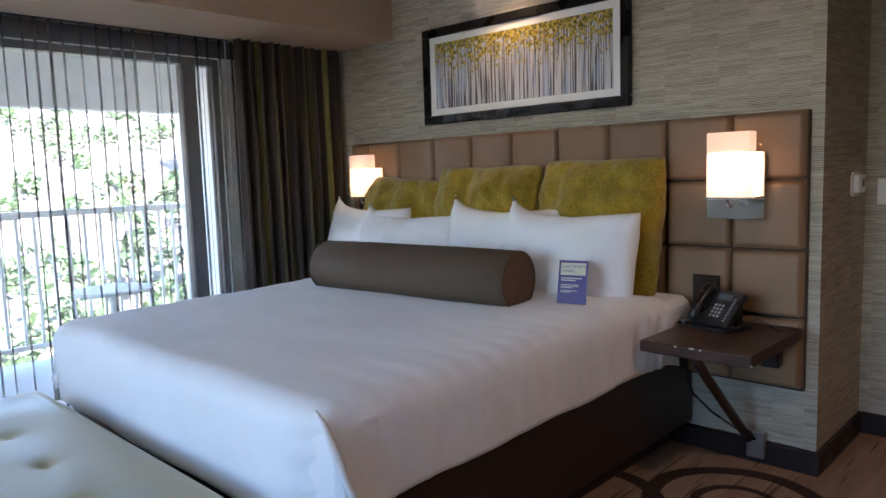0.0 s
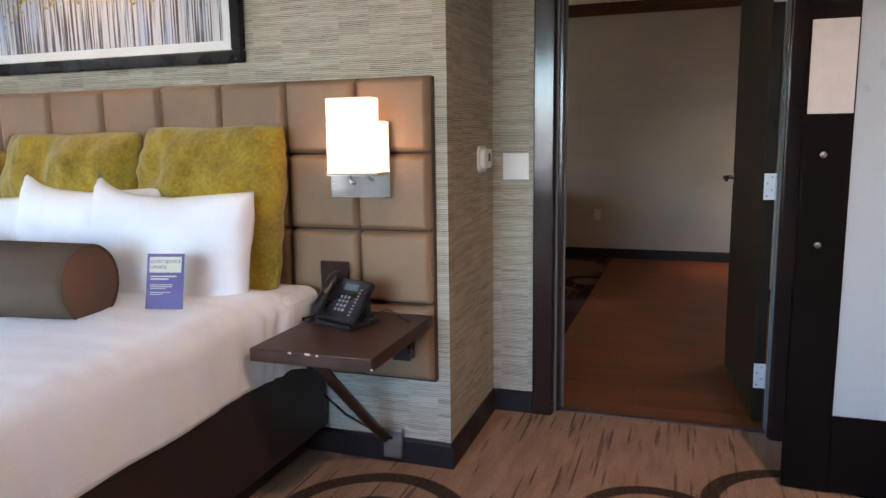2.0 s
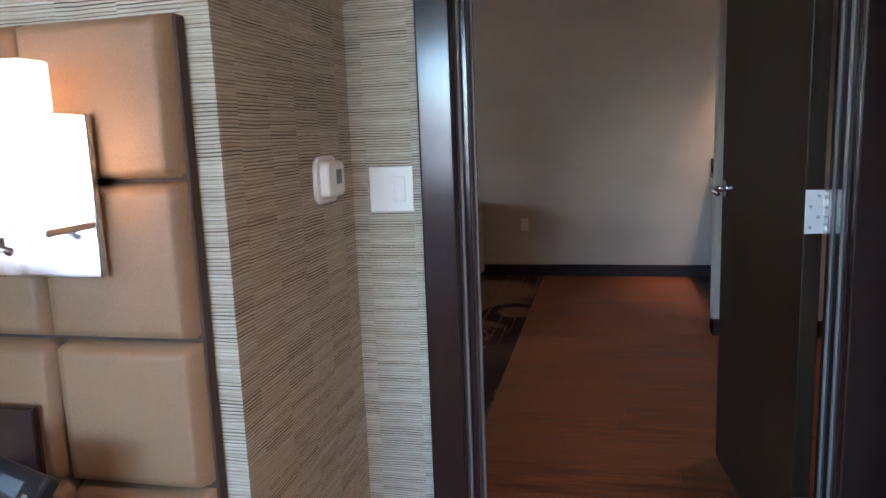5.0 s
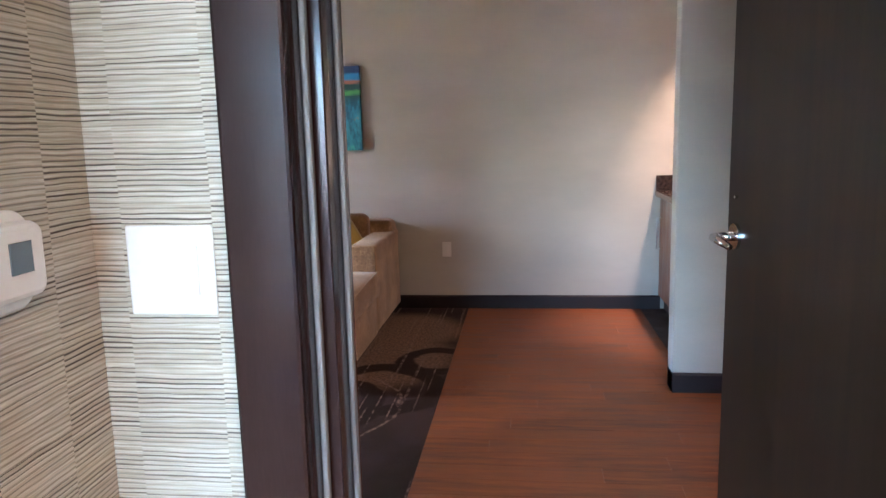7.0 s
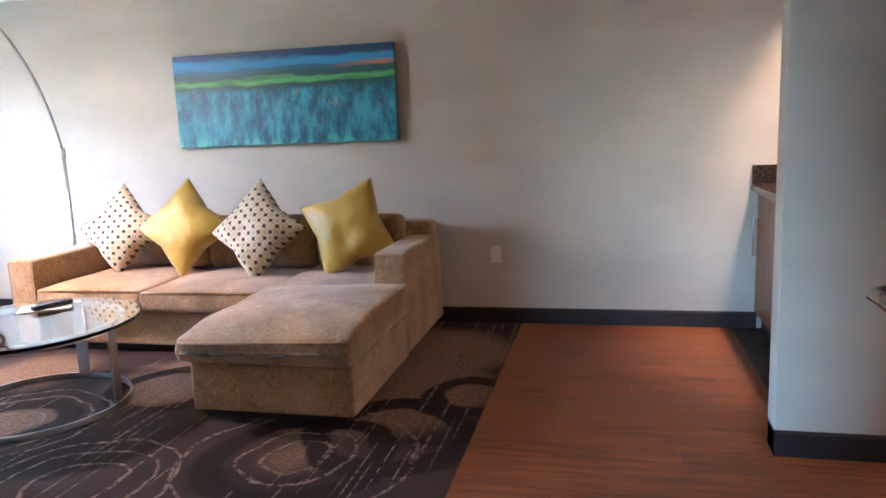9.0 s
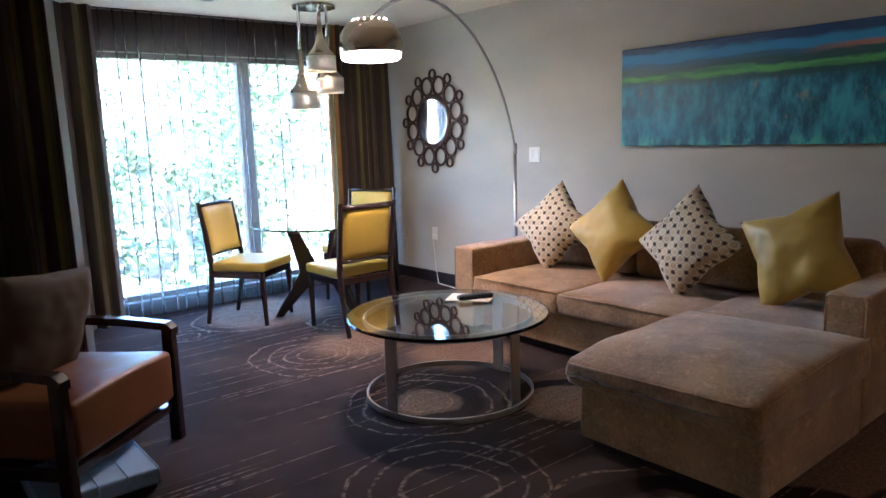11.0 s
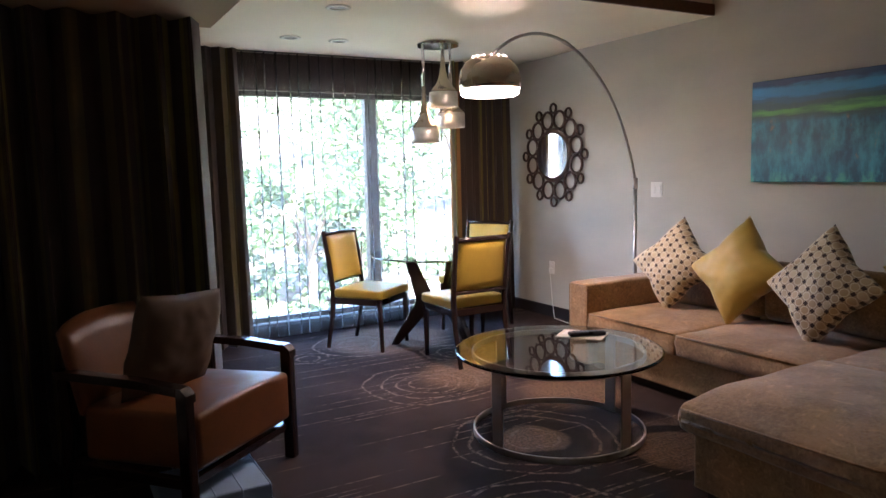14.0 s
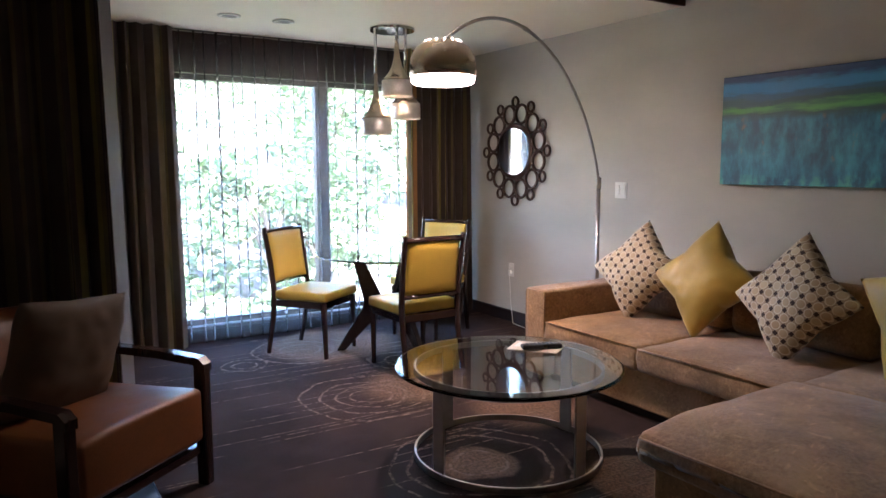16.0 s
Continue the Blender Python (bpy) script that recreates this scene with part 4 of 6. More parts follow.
drape("curtain", "brown and olive striped floor-length curtain by the bed", fold_path(-3.57, 1.99, 2.80, 0.078, 0.050, 3), 2.195)
drape("curtain", "dark striped floor-length curtain drawn across the balcony side", fold_path(-3.55, 3.70, 4.775, 0.165, 0.072, 8), 2.195, 0.6)
drape("curtain", "olive and brown striped curtain gathered at the bay window", fold_path(-5.50, 4.79, 5.42, 0.085, 0.035, 5), 2.408)
drape("curtain", "dark striped curtain gathered in the bay's corner", fold_path(-5.50, 7.36, 8.00, 0.09, 0.040, 6), 2.408, 0.5, 50.0)
for nm, x, y0, y1, z1, sd, pt, lb in (("sheer_curtain", -3.66, -2.25, 2.0, 2.195, 4, 0.080, "brown semi-sheer curtain across the balcony window"), ("sheer_curtain", -5.60, 5.06, 7.9, 2.408, 9, 0.095, "brown semi-sheer curtain across the bay window")):
    c = thing(nm, lb, "curtain")
    part("cloth", cloth_wall(pleat_path(x, y0, y1, pt, 0.013 if pt < 0.09 else 0.015, sd), 0.02, z1, 0.0, 0.0, 3), M["sheer"], c)
    part("track", box((x - 0.02, y0, z1 - 0.001), (x + 0.02, y1, z1 + 0.004)), M["dark_frame"], c)
for x, y, z0, z1 in ((-3.63, 1.965, 1.28, 1.60), (-5.57, 7.30, 1.15, 1.75)):
    w = thing("curtain_wand", "thin pale curtain wand hanging beside the curtain", "curtain wand")
    part("rod", tube([(x, y, z1 + 0.6), (x, y, z0)], 0.005, 8), M["grey_key"], w)

# ---- balcony and outdoors ----
structure("balcony_slab", boxes(((-5.68, YB - 1.5, -0.22), (XF - 0.15, 4.86, -0.03))), M["concrete"], "pale concrete balcony floor", "balcony")
structure("balcony_ceiling", boxes(((-5.70, YB - 1.5, 2.62), (XF - 0.15, 4.86, 2.80)), ((-5.70, YB - 1.5, 1.93), (-5.55, 4.86, 2.62))), M["white_paint"], "white balcony ceiling with a deep edge beam", "balcony")
structure("balcony_wall", boxes(((-5.70, 2.62, -0.05), (-4.9, 2.80, 2.62))), M["white_paint"], "white side wall of the balcony", "wall")
rail = thing("balcony_railing", "white metal balcony railing with upright bars", "railing")
part("top_rail", box((-5.53, YB - 1.5, 1.10), (-5.47, 2.62, 1.15), 0.01), M["white_paint"], rail)
part("bottom_rail", box((-5.52, YB - 1.5, 0.10), (-5.48, 2.62, 0.14), 0.008), M["white_paint"], rail)
bar = None
for k in range(43):
    y = 2.55 - k * 0.12
    if bar is None:
        bar = part("baluster", box((-0.011, -0.011, 0.14), (0.011, 0.011, 1.10), 0.003), M["white_paint"], rail)
        bar.location = (-5.5, y, 0)
    else:
        o = bar.copy()
        scene.collection.objects.link(o)
        o.location = (-5.5, y, 0)
table = thing("balcony_table", "small pale table standing on the balcony", "table", pose(-4.6, 1.55, -0.03))
part("tabletop", lathe([(0, 0.62), (0.26, 0.62), (0.27, 0.63), (0.26, 0.645), (0, 0.645)], 28), M["white_paint"], table)
part("pedestal", tube([(0, 0, 0.02), (0, 0, 0.62)], 0.03, 12), M["white_paint"], table)
part("foot", lathe([(0, 0), (0.2, 0), (0.2, 0.015), (0.03, 0.03), (0, 0.03)], 24), M["white_paint"], table)


def hill_z(x, y):
    d = max(0.0, -x - 13.0)
    return -3.2 + min(d, 45) * 0.31 + 0.5 * noise.noise(Vector((x * 0.12, y * 0.12, 0)))


bm = bmesh.new()
rows = []
for i in range(41):
    x = 60 - i * 4.0 if i < 16 else -i * 2.2 + 31
    x = 1400.0 if i == 0 else (-1400.0 if i == 40 else x)
    rows.append([bm.verts.new((x, y, hill_z(x, y) if x < 5 else -3.2)) for y in [-1400] + [-60 + k * 4 for k in range(33)] + [1400]])
for a, b in zip(rows, rows[1:]):
    for k in range(len(a) - 1):
        bm.faces.new((a[k], a[k + 1], b[k + 1], b[k]))
tagged(part("ground", bm, M["hill"], smooth=True), "dry pale hillside rising beyond the building", "ground", kind="structure")


def leaf_cloud(rng, blobs, count, size):
    """Many small bent leaves scattered in uneven clumps, as vertices and faces."""
    vs, fs = [], []
    for _ in range(count):
        c, r = blobs[rng.randrange(len(blobs))]
        d = Vector((rng.gauss(0, 1), rng.gauss(0, 1), rng.gauss(0, 1))).normalized() * r * rng.uniform(0.45, 1.0) ** 0.6
        p = Vector(c) + d
        a = Vector((rng.gauss(0, 1), rng.gauss(0, 1), rng.gauss(0, 0.6))).normalized()
        b = a.cross(Vector((rng.gauss(0, 1), rng.gauss(0, 1), rng.gauss(0, 1)))).normalized()
        s = size * rng.uniform(0.6, 1.4)
        i = len(vs)
        vs += [p - a * s, p + b * s * 0.5 + Vector((0, 0, s * 0.15)), p + a * s, p - b * s * 0.5 + Vector((0, 0, s * 0.15))]
        fs.append((i, i + 1, i + 2, i + 3))
    return vs, fs


def tree(x, y, h, spread, seed):
    rng = random.Random(seed)
    z = hill_z(x, y)
    t = thing("tree", "leafy green tree on the hillside outside the window", "tree", pose(x, y, z - 0.1), "trees outside")
    bm = tube([(0, 0, 0), (0.05 * h * rng.uniform(-1, 1), 0.03 * h, h * 0.35), (0.02 * h, 0.05 * h * rng.uniform(-1, 1), h * 0.7)], [0.035 * h, 0.026 * h, 0.012 * h], 8)
    blobs = []
    for k in range(9):
        a, q = rng.uniform(0, 6.28), rng.uniform(0.3, 1.0) * spread
        p = (q * math.cos(a), q * math.sin(a), h * rng.uniform(0.42, 1.0))
        tube([(0, 0, h * 0.33 + k * 0.03 * h), (p[0] * 0.5, p[1] * 0.5, p[2] * 0.85), p], [0.012 * h, 0.008 * h, 0.003 * h], 6, bm)
        blobs.append((p, spread * rng.uniform(0.28, 0.5)))
    part("trunk", bm, M["bark"], t)
    vs, fs = leaf_cloud(rng, blobs, 1600, 0.075 + 0.012 * h)
    me = bpy.data.meshes.new("crown")
    me.from_pydata([tuple(v) for v in vs], [], fs)
    me.materials.append(M["leaf"])
    o = new("crown", me)
    o.parent = t


for k, (x, y, h, s) in enumerate(((-10.5, 8.0, 4.6, 1.6), (-13, 9.8, 6.0, 2.2), (-16, 13.5, 6.0, 2.4), (-11, 9.0, 3.6, 1.3), (-22, -9.0, 6.5, 2.4), (-21, 12.5, 7.0, 2.7), (-30, -7, 6, 3.0), (-16, 17, 6, 2.4))):
    tree(x - 6.0, y + (y - 4.0) * 0.4, h * 0.8, s, 50 + k)
rng = random.Random(4)
blobs = [((x, y, hill_z(x, y) + 0.25), rng.uniform(0.35, 0.8)) for x, y in ((rng.uniform(-48, -9.5), rng.uniform(-16, 34)) for _ in range(420))]
blobs += [((x, y, hill_z(x, y) + 0.3), rng.uniform(0.5, 1.0)) for x, y in ((rng.uniform(-19, -9.5), rng.uniform(1, 18)) for _ in range(110))]
vs, fs = leaf_cloud(rng, blobs, 52000, 0.13)
me = bpy.data.meshes.new("shrubs")
me.from_pydata([tuple(v) for v in vs], [], fs)
me.materials.append(M["leaf"])
tagged(new("shrubs", me), "low green shrubs scattered over the hillside", "shrubs", kind="stuff")

# ---- bedroom things ----
XCB = -1.97   # middle of the bed
hb = thing("headboard", "tan leather headboard panel of square padded tiles", "headboard")
part("backing", box((-3.42, YH - 0.03, 0.365), (-0.515, YH - 0.001, 1.55), 0.004), M["tile_gap"], hb)
cols = [-0.518 - 0.303 * k for k in range(10)] + [-3.42]
zs = [1.553, 1.266, 0.968, 0.681, 0.372]
mesh = {}
for i in range(len(cols) - 1):
    for j in range(4):
        w, hh = cols[i] - cols[i + 1], zs[j] - zs[j + 1]
        if w < 0.1:
            continue
        key = (round(w, 3), round(hh, 3))
        if key not in mesh:
            bm = bmesh.new()
            n = 10
            g = {}
            for a in range(n + 1):
                for b in range(n + 1):
                    u, v = 2 * a / n - 1, 2 * b / n - 1
                    rim = a in (0, n) or b in (0, n)
                    u, v = math.copysign(abs(u) ** 0.40, u), math.copysign(abs(v) ** 0.40, v)
                    e = (1 - min(1, abs(u)) ** 7) * (1 - min(1, abs(v)) ** 7)
                    g[a, b] = bm.verts.new((u * (w / 2 - 0.0018), -0.026 if rim else -0.060 - 0.008 * e ** 0.35, v * (hh / 2 - 0.0018)))
            for a in range(n):
                for b in range(n):
                    bm.faces.new((g[a, b], g[a + 1, b], g[a + 1, b + 1], g[a, b + 1]))
            o = part("leather_tile", bm, M["leather"], hb, smooth=True)
            mesh[key] = o.data
        else:
            o = new("leather_tile", mesh[key])
            o.parent = hb
        o.location = ((cols[i] + cols[i + 1]) / 2, YH, (zs[j] + zs[j + 1]) / 2)

bed = thing("bed", "king bed with a smooth white duvet on a dark wooden base", "bed", pose(XCB, 0, 0))
part("base", boxes(((-0.86, 0.80, 0.0), (0.86, 2.78, 0.13)), bevel=0.006), M["bed_wood"], bed, "dark wooden box base")
part("side_rail", box((-0.962, 0.70, 0.13), (0.962, 2.80, 0.52), 0.008), M["bed_wood"], bed)
part("mattress", box((-0.95, 0.72, 0.50), (0.95, 2.74, 0.735), 0.05, 3), M["cotton"], bed)


def drape_profile(s, half, r):
    """Where a point s metres from the middle of a cloth comes to lie across a bed edge: the way out and the way down."""
    a = abs(s)
    if a < half - r:
        return s, 0.0
    q = a - (half - r)
    if q < r * math.pi / 2:
        return math.copysign(half - r + r * math.sin(q / r), s), r * (1 - math.cos(q / r))
    return math.copysign(half, s), r + q - r * math.pi / 2


def duvet():
    bm = bmesh.new()
    nx, ny, half, r, drop = 130, 130, 0.985, 0.075, 0.29
    y_head, y_foot = 2.56, 0.66
    full_x = half - r + r * math.pi / 2 + drop - r
    len_y = (y_head - y_foot - r) + r * math.pi / 2 + 0.36 - r
    g = {}
    for i in range(nx + 1):
        for j in range(ny + 1):
            sx = (2 * i / nx - 1) * full_x
            sy = j / ny * len_y
            x, dx = drape_profile(sx, half, r)
            oy, dy = drape_profile(sy, y_head - y_foot, r)
            y = y_head - oy
            z = 0.775 - 0.035 * (j / ny) - max(dx, dy)
            z -= 0.03 * max(0, 1 - j / 8) ** 2
            out = noise.noise(Vector((y * 2.6, dx * 2.0, 7.0 if x > 0 else 2.0))) * 0.025 * min(1, dx / 0.12)
            out2 = noise.noise(Vector((x * 2.4, dy * 2.0, 5.0))) * 0.03 * min(1, dy / 0.12)
            wr = 0.006 * noise.noise(Vector((x * 2.2, y * 2.2, 1.0))) + 0.0035 * noise.noise(Vector((x * 8, y * 3.5, 9.0)))
            wr += 0.0045 * noise.noise(Vector((x * 3.0 + y * 5.0, y * 14.0, 3.0))) * max(0, min(1, (abs(x) - 0.5) * 3))
            if dx > 0.06:
                crease = noise.noise(Vector((y * 16.0, dx * 3.0, 6.0))) * 0.010 + noise.noise(Vector((y * 38.0 + dx * 9, dx * 6.0, 2.0))) * 0.004
                crease += 0.014 * math.sin(y * 44 + dx * 9 + 5 * noise.noise(Vector((y * 7, 3.0, 1.0)))) * max(0, min(1, (y - 2.2) * 5))
                crease += 0.045 * max(0, 1 - (y - y_foot) / 0.16) ** 0.5 * min(1, dx / 0.12) if x > 0 else 0
                x += math.copysign(crease * (0.4 + 0.9 * max(0, (y - 1.5))), x)
            x += math.copysign(max(-0.005, out), x) if dx > 0.02 else 0
            y -= max(-0.005, out2) if dy > 0.02 else 0
            edge = max(0, (x - 0.74) / 0.24)
            if dy > 0.03:
                y += 0.05 * edge ** 2 * min(1, dy / 0.15) + 0.012 * edge * math.sin(dy * 70 + x * 9)
                x -= math.copysign(0.035 * edge ** 3 * min(1, dy / 0.15), x)
            if dx > 0.05 and dy <= 0.03 and x > 0:
                y += 0.45 * max(0, dx - 0.05) * max(0, 1 - (y - y_foot) / 0.5)
            hem = 0.008 * noise.noise(Vector((y * 3.5, x * 3.0, 2.0)))
            z = z + wr if max(dx, dy) < 0.05 else z + hem * min(1, max(dx, dy) / 0.3)
            g[i, j] = bm.verts.new((x, y, z))
    for i in range(nx):
        for j in range(ny):
            bm.faces.new((g[i, j], g[i + 1, j], g[i + 1, j + 1], g[i, j + 1]))
    return bm


dv = part("duvet", duvet(), M["linen"], bed, "smooth white cotton duvet", True)
sol = dv.modifiers.new("thick", "SOLIDIFY")
sol.thickness, sol.offset = 0.018, -1
part("corner_fold", tube([(0.930, 0.672, 0.742), (0.975, 0.664, 0.715), (1.004, 0.672, 0.655), (1.012, 0.694, 0.58), (1.014, 0.728, 0.50), (1.010, 0.752, 0.455)], [0.006, 0.011, 0.014, 0.013, 0.014, 0.010], 8), M["linen"], bed, "turned edge of the duvet's corner", True)
part("corner_sheet", box((0.86, 0.683, 0.405), (0.988, 0.84, 0.70), 0.014, 3), M["cotton"], bed)
fold = part("sheet_fold", box((-1.0, 2.45, 0.53), (1.0, 2.735, 0.752), 0.055, 4), M["cotton"], bed, "tucked white sheet at the head")
for v in fold.data.vertices:
    v.co.x += 0.012 * noise.noise(Vector((v.co.y * 9, v.co.z * 6, 1)))

for x, w, sd, tilt, dz in ((-1.43, 0.70, 1, 9, 0.0), (-2.15, 0.76, 2, 9, -0.015), (-2.83, 0.70, 3, 10, -0.07)):
    p = thing("euro_pillow", "mustard chenille square pillow leaning on the headboard", "pillow", pose(x, 2.655, 1.055 + dz, -tilt, 4 if sd == 3 else 0, (sd - 2) * 2), "mustard pillows")
    part("cover", cushion(w, 0.68, 0.22, 44, 0.02, 0.046, sd, 0.015, 0.05), M["mustard"], p, smooth=True)
for x, y, w, sd, rz, dz, tilt in ((-1.46, 2.43, 0.71, 5, 3, -0.012, 14), (-1.94, 2.52, 0.74, 6, 0, -0.005, 12), (-2.60, 2.45, 0.78, 7, 2, -0.04, 18), (-3.02, 2.52, 0.76, 8, -2, -0.01, 14)):
    p = thing("pillow", "white cotton bed pillow propped upright", "pillow", pose(x, y, 0.918 + dz, -tilt, 0, rz), "white pillows")
    part("pillowcase", cushion(w, 0.485, 0.21, 34, 0.012, 0.026, sd, 0.06, 0.02, 0.075), M["cotton"], p, smooth=True)

bol = thing("bolster", "brown cylindrical bolster with rust brown ends lying on the bed", "bolster pillow", pose(-2.045, 1.985, 0.866, 0, 0, 4.5) @ Matrix.Diagonal((0.935, 1.11, 1.11, 1)))
bm = bmesh.new()
prof = [(-0.66, 0.0), (-0.66, 0.09), (-0.652, 0.112), (-0.63, 0.122), (-0.3, 0.125), (0, 0.124), (0.3, 0.125), (0.63, 0.122), (0.652, 0.112), (0.66, 0.09)]
rings = []
for x, r in prof[1:]:
    rings.append([bm.verts.new((x, r * math.cos(2 * math.pi * k / 36), r * math.sin(2 * math.pi * k / 36) * (0.97 if math.sin(2 * math.pi * k / 36) > -0.5 else 0.93))) for k in range(36)])
for a, b in zip(rings, rings[1:]):
    for k in range(36):
        bm.faces.new((a[k], a[(k + 1) % 36], b[(k + 1) % 36], b[k]))
part("cover", bm, M["brown_cloth"], bol, smooth=True)
for s in (-1, 1):
    en = part("end", lathe([(0, 0.014), (0.05, 0.012), (0.09, 0.004), (0.112, -0.006)], 36), M["rust_cloth"], bol, "rust brown round end panel", True)
    en.matrix_basis = pose(s * 0.659, 0, 0, 0, s * 90, 0)
    pp = part("piping", hoop(0.114, 0.005, 0.005, 40, 6), M["brown_cloth"], bol, smooth=True)
    pp.matrix_basis = pose(s * 0.654, 0, 0, 0, 0, 90)

card = thing("card", "purple and white guest service card propped on the bed", "card", pose(-1.235, 2.13, 0.772, -14, 0, 14) @ Matrix.Scale(0.9, 4))
part("board", box((-0.071, -0.0015, 0.0), (0.071, 0.0015, 0.205)), M["purple"], card)
part("header", box((-0.061, -0.0028, 0.135), (0.061, -0.0014, 0.193)), M["paper"], card, "white printed header")


def lettering(text, size, m, mat, parent):
    c = bpy.data.curves.new("lettering", "FONT")
    c.body, c.size, c.extrude = text, size, 0.0004
    o = bpy.data.objects.new("lettering_source", c)
    scene.collection.objects.link(o)
    me = bpy.data.meshes.new_from_object(o.evaluated_get(bpy.context.evaluated_depsgraph_get()))
    bpy.data.objects.remove(o)
    me.materials.clear()
    me.materials.append(mat)
    ob = new("lettering", me)
    ob.parent, ob.matrix_basis = parent, m
    return ob


lettering("GUEST SERVICE", 0.0168, pose(-0.057, -0.0034, 0.170, 90), M["purple"], card)
lettering("UPDATE", 0.0168, pose(-0.057, -0.0034, 0.149, 90), M["purple"], card)
for k, (w, z) in enumerate(((0.10, 0.118), (0.07, 0.108), (0.085, 0.088), (0.085, 0.081), (0.06, 0.074), (0.08, 0.060), (0.05, 0.053))):
    part("text_line", box((-0.056, -0.0026, z), (-0.056 + w, -0.0014, z + (0.005 if k < 2 else 0.0028))), M["paper"], card, "line of small white print")

# bench at the foot
ben = thing("bench", "cream leather tufted bench at the foot of the bed", "bench")
bm = bmesh.new()
nx, ny = 64, 24
g = {}
x0, x1, y0, y1 = -2.88, -1.02, 0.02, 0.575
for i in range(nx + 1):
    for j in range(ny + 1):
        u, v = i / nx, j / ny
        x, y = x0 + (x1 - x0) * u, y0 + (y1 - y0) * v
        e = min(u * (x1 - x0), (1 - u) * (x1 - x0), v * (y1 - y0), (1 - v) * (y1 - y0))
        z = 0.485 - 0.05 * max(0, 1 - e / 0.045) ** 2
        for k in range(5):
            d = math.hypot(x - (x0 + (k + 0.5) * (x1 - x0) / 5), y - (y0 + y1) / 2)
            z -= 0.020 * math.exp(-(d / 0.030) ** 2) + 0.006 * math.exp(-(d / 0.10) ** 2)
        g[i, j] = bm.verts.new((x, y, z))
for i in range(nx):
    for j in range(ny):
        bm.faces.new((g[i, j], g[i + 1, j], g[i + 1, j + 1], g[i, j + 1]))
part("cushion_top", bm, M["bench"], ben, "tufted cream leather top", True)
part("body", box((x0, y0, 0.12), (x1, y1, 0.437), 0.004), M["bench"], ben)
for k in range(5):
    bt = part("button", lathe([(0, 0.006), (0.010, 0.004), (0.014, -0.004), (0, -0.006)], 14), M["bench"], ben, smooth=True)
    bt.location = (x0 + (k + 0.5) * (x1 - x0) / 5, (y0 + y1) / 2, 0.452)
for x in (x0 + 0.08, x1 - 0.08):
    for y in (y0 + 0.08, y1 - 0.08):
        part("leg", box((x - 0.03, y - 0.03, 0), (x + 0.03, y + 0.03, 0.125), 0.005), M["espresso"], ben)

# nightstand: a hinged shelf on a strut
ns = thing("nightstand", "dark wooden shelf nightstand with chipped edges on a steel strut", "nightstand")
part("top", box((-0.945, 2.175, 0.605), (-0.508, 2.745, 0.650), 0.004), M["espresso_flat"], ns)
for x, z, w in ((-0.80, 0.642, 0.012), (-0.74, 0.643, 0.02), (-0.70, 0.641, 0.009), (-0.511, 0.612, 0.008)):
    part("chip", box((x, 2.1742, z), (x + w, 2.1765, z + 0.007), 0.001), M["paper"], ns, "chipped pale edge")
part("strut", tube([(-0.79, 2.30, 0.60), (-0.775, 2.42, 0.47), (-0.735, 2.70, 0.18), (-0.72, 2.76, 0.12)], 0.021, 12, None, 0.6), M["strut"], ns, "steel support strut", True)
part("foot_plate", box((-0.745, 2.775, 0.03), (-0.665, 2.806, 0.15), 0.004), M["steel"], ns)
part("outlet_box", box((-0.66, 2.69, 0.475), (-0.585, 2.75, 0.56), 0.006), M["black"], ns)
cab = thing("cable", "black telephone cable looping under the nightstand", "cable")
part("cord", tube([(-0.93, 2.58, 0.60), (-0.975, 2.62, 0.50), (-0.975, 2.66, 0.40), (-0.953, 2.68, 0.306), (-0.867, 2.69, 0.232), (-0.79, 2.71, 0.185), (-0.735, 2.74, 0.145), (-0.70, 2.765, 0.12)], 0.0055, 8), M["black"], cab, smooth=True)
wp = thing("wall_plate", "dark brown outlet plate on the headboard", "outlet plate")
part("plate", box((-0.975, 2.728, 0.70), (-0.855, 2.746, 0.845), 0.003), M["espresso"], wp)

ph = thing("telephone", "black desk telephone with a corded handset on the nightstand", "telephone", pose(-0.775, 2.545, 0.651, 0, 0, -20) @ Matrix.Scale(0.88, 4))
body = bmesh.new()
for lo, hi in (((-0.10, -0.085, 0.0), (0.10, 0.10, 0.02)),):
    box(lo, hi, 0.005, 2, body)
part("base", body, M["black"], ph)
slab = bmesh.new()
box((-0.105, -0.10, -0.016), (0.105, 0.10, 0.016), 0.008, 2, slab)
fp = part("face", slab, M["black"], ph)
fp.matrix_basis = pose(0, 0.0, 0.095, 48, 0, 0)
part("stand", boxes(((-0.07, 0.02, 0.015), (0.07, 0.075, 0.13))), M["black"], ph)
for r in range(4):
    for c in range(3):
        part("key", box((-0.022 + c * 0.021, -0.055 + r * 0.02, 0.0155), (-0.009 + c * 0.021, -0.043 + r * 0.02, 0.019), 0.001, 1), M["grey_key"], fp, "pale grey key")
for r in range(9):
    part("key", box((0.066, -0.07 + r * 0.015, 0.0155), (0.078, -0.063 + r * 0.015, 0.0175)), M["grey_key"], fp)
part("screen", box((-0.03, 0.045, 0.0155), (0.05, 0.075, 0.0172)), M["lcd"], fp)
hs = part("handset", tube([(-0.085, -0.095, 0.030), (-0.085, -0.075, 0.044), (-0.085, 0.0, 0.048), (-0.085, 0.075, 0.044), (-0.085, 0.095, 0.030)], [0.026, 0.025, 0.017, 0.025, 0.026], 12), M["black"], fp, "black telephone handset", True)
bm = bmesh.new()
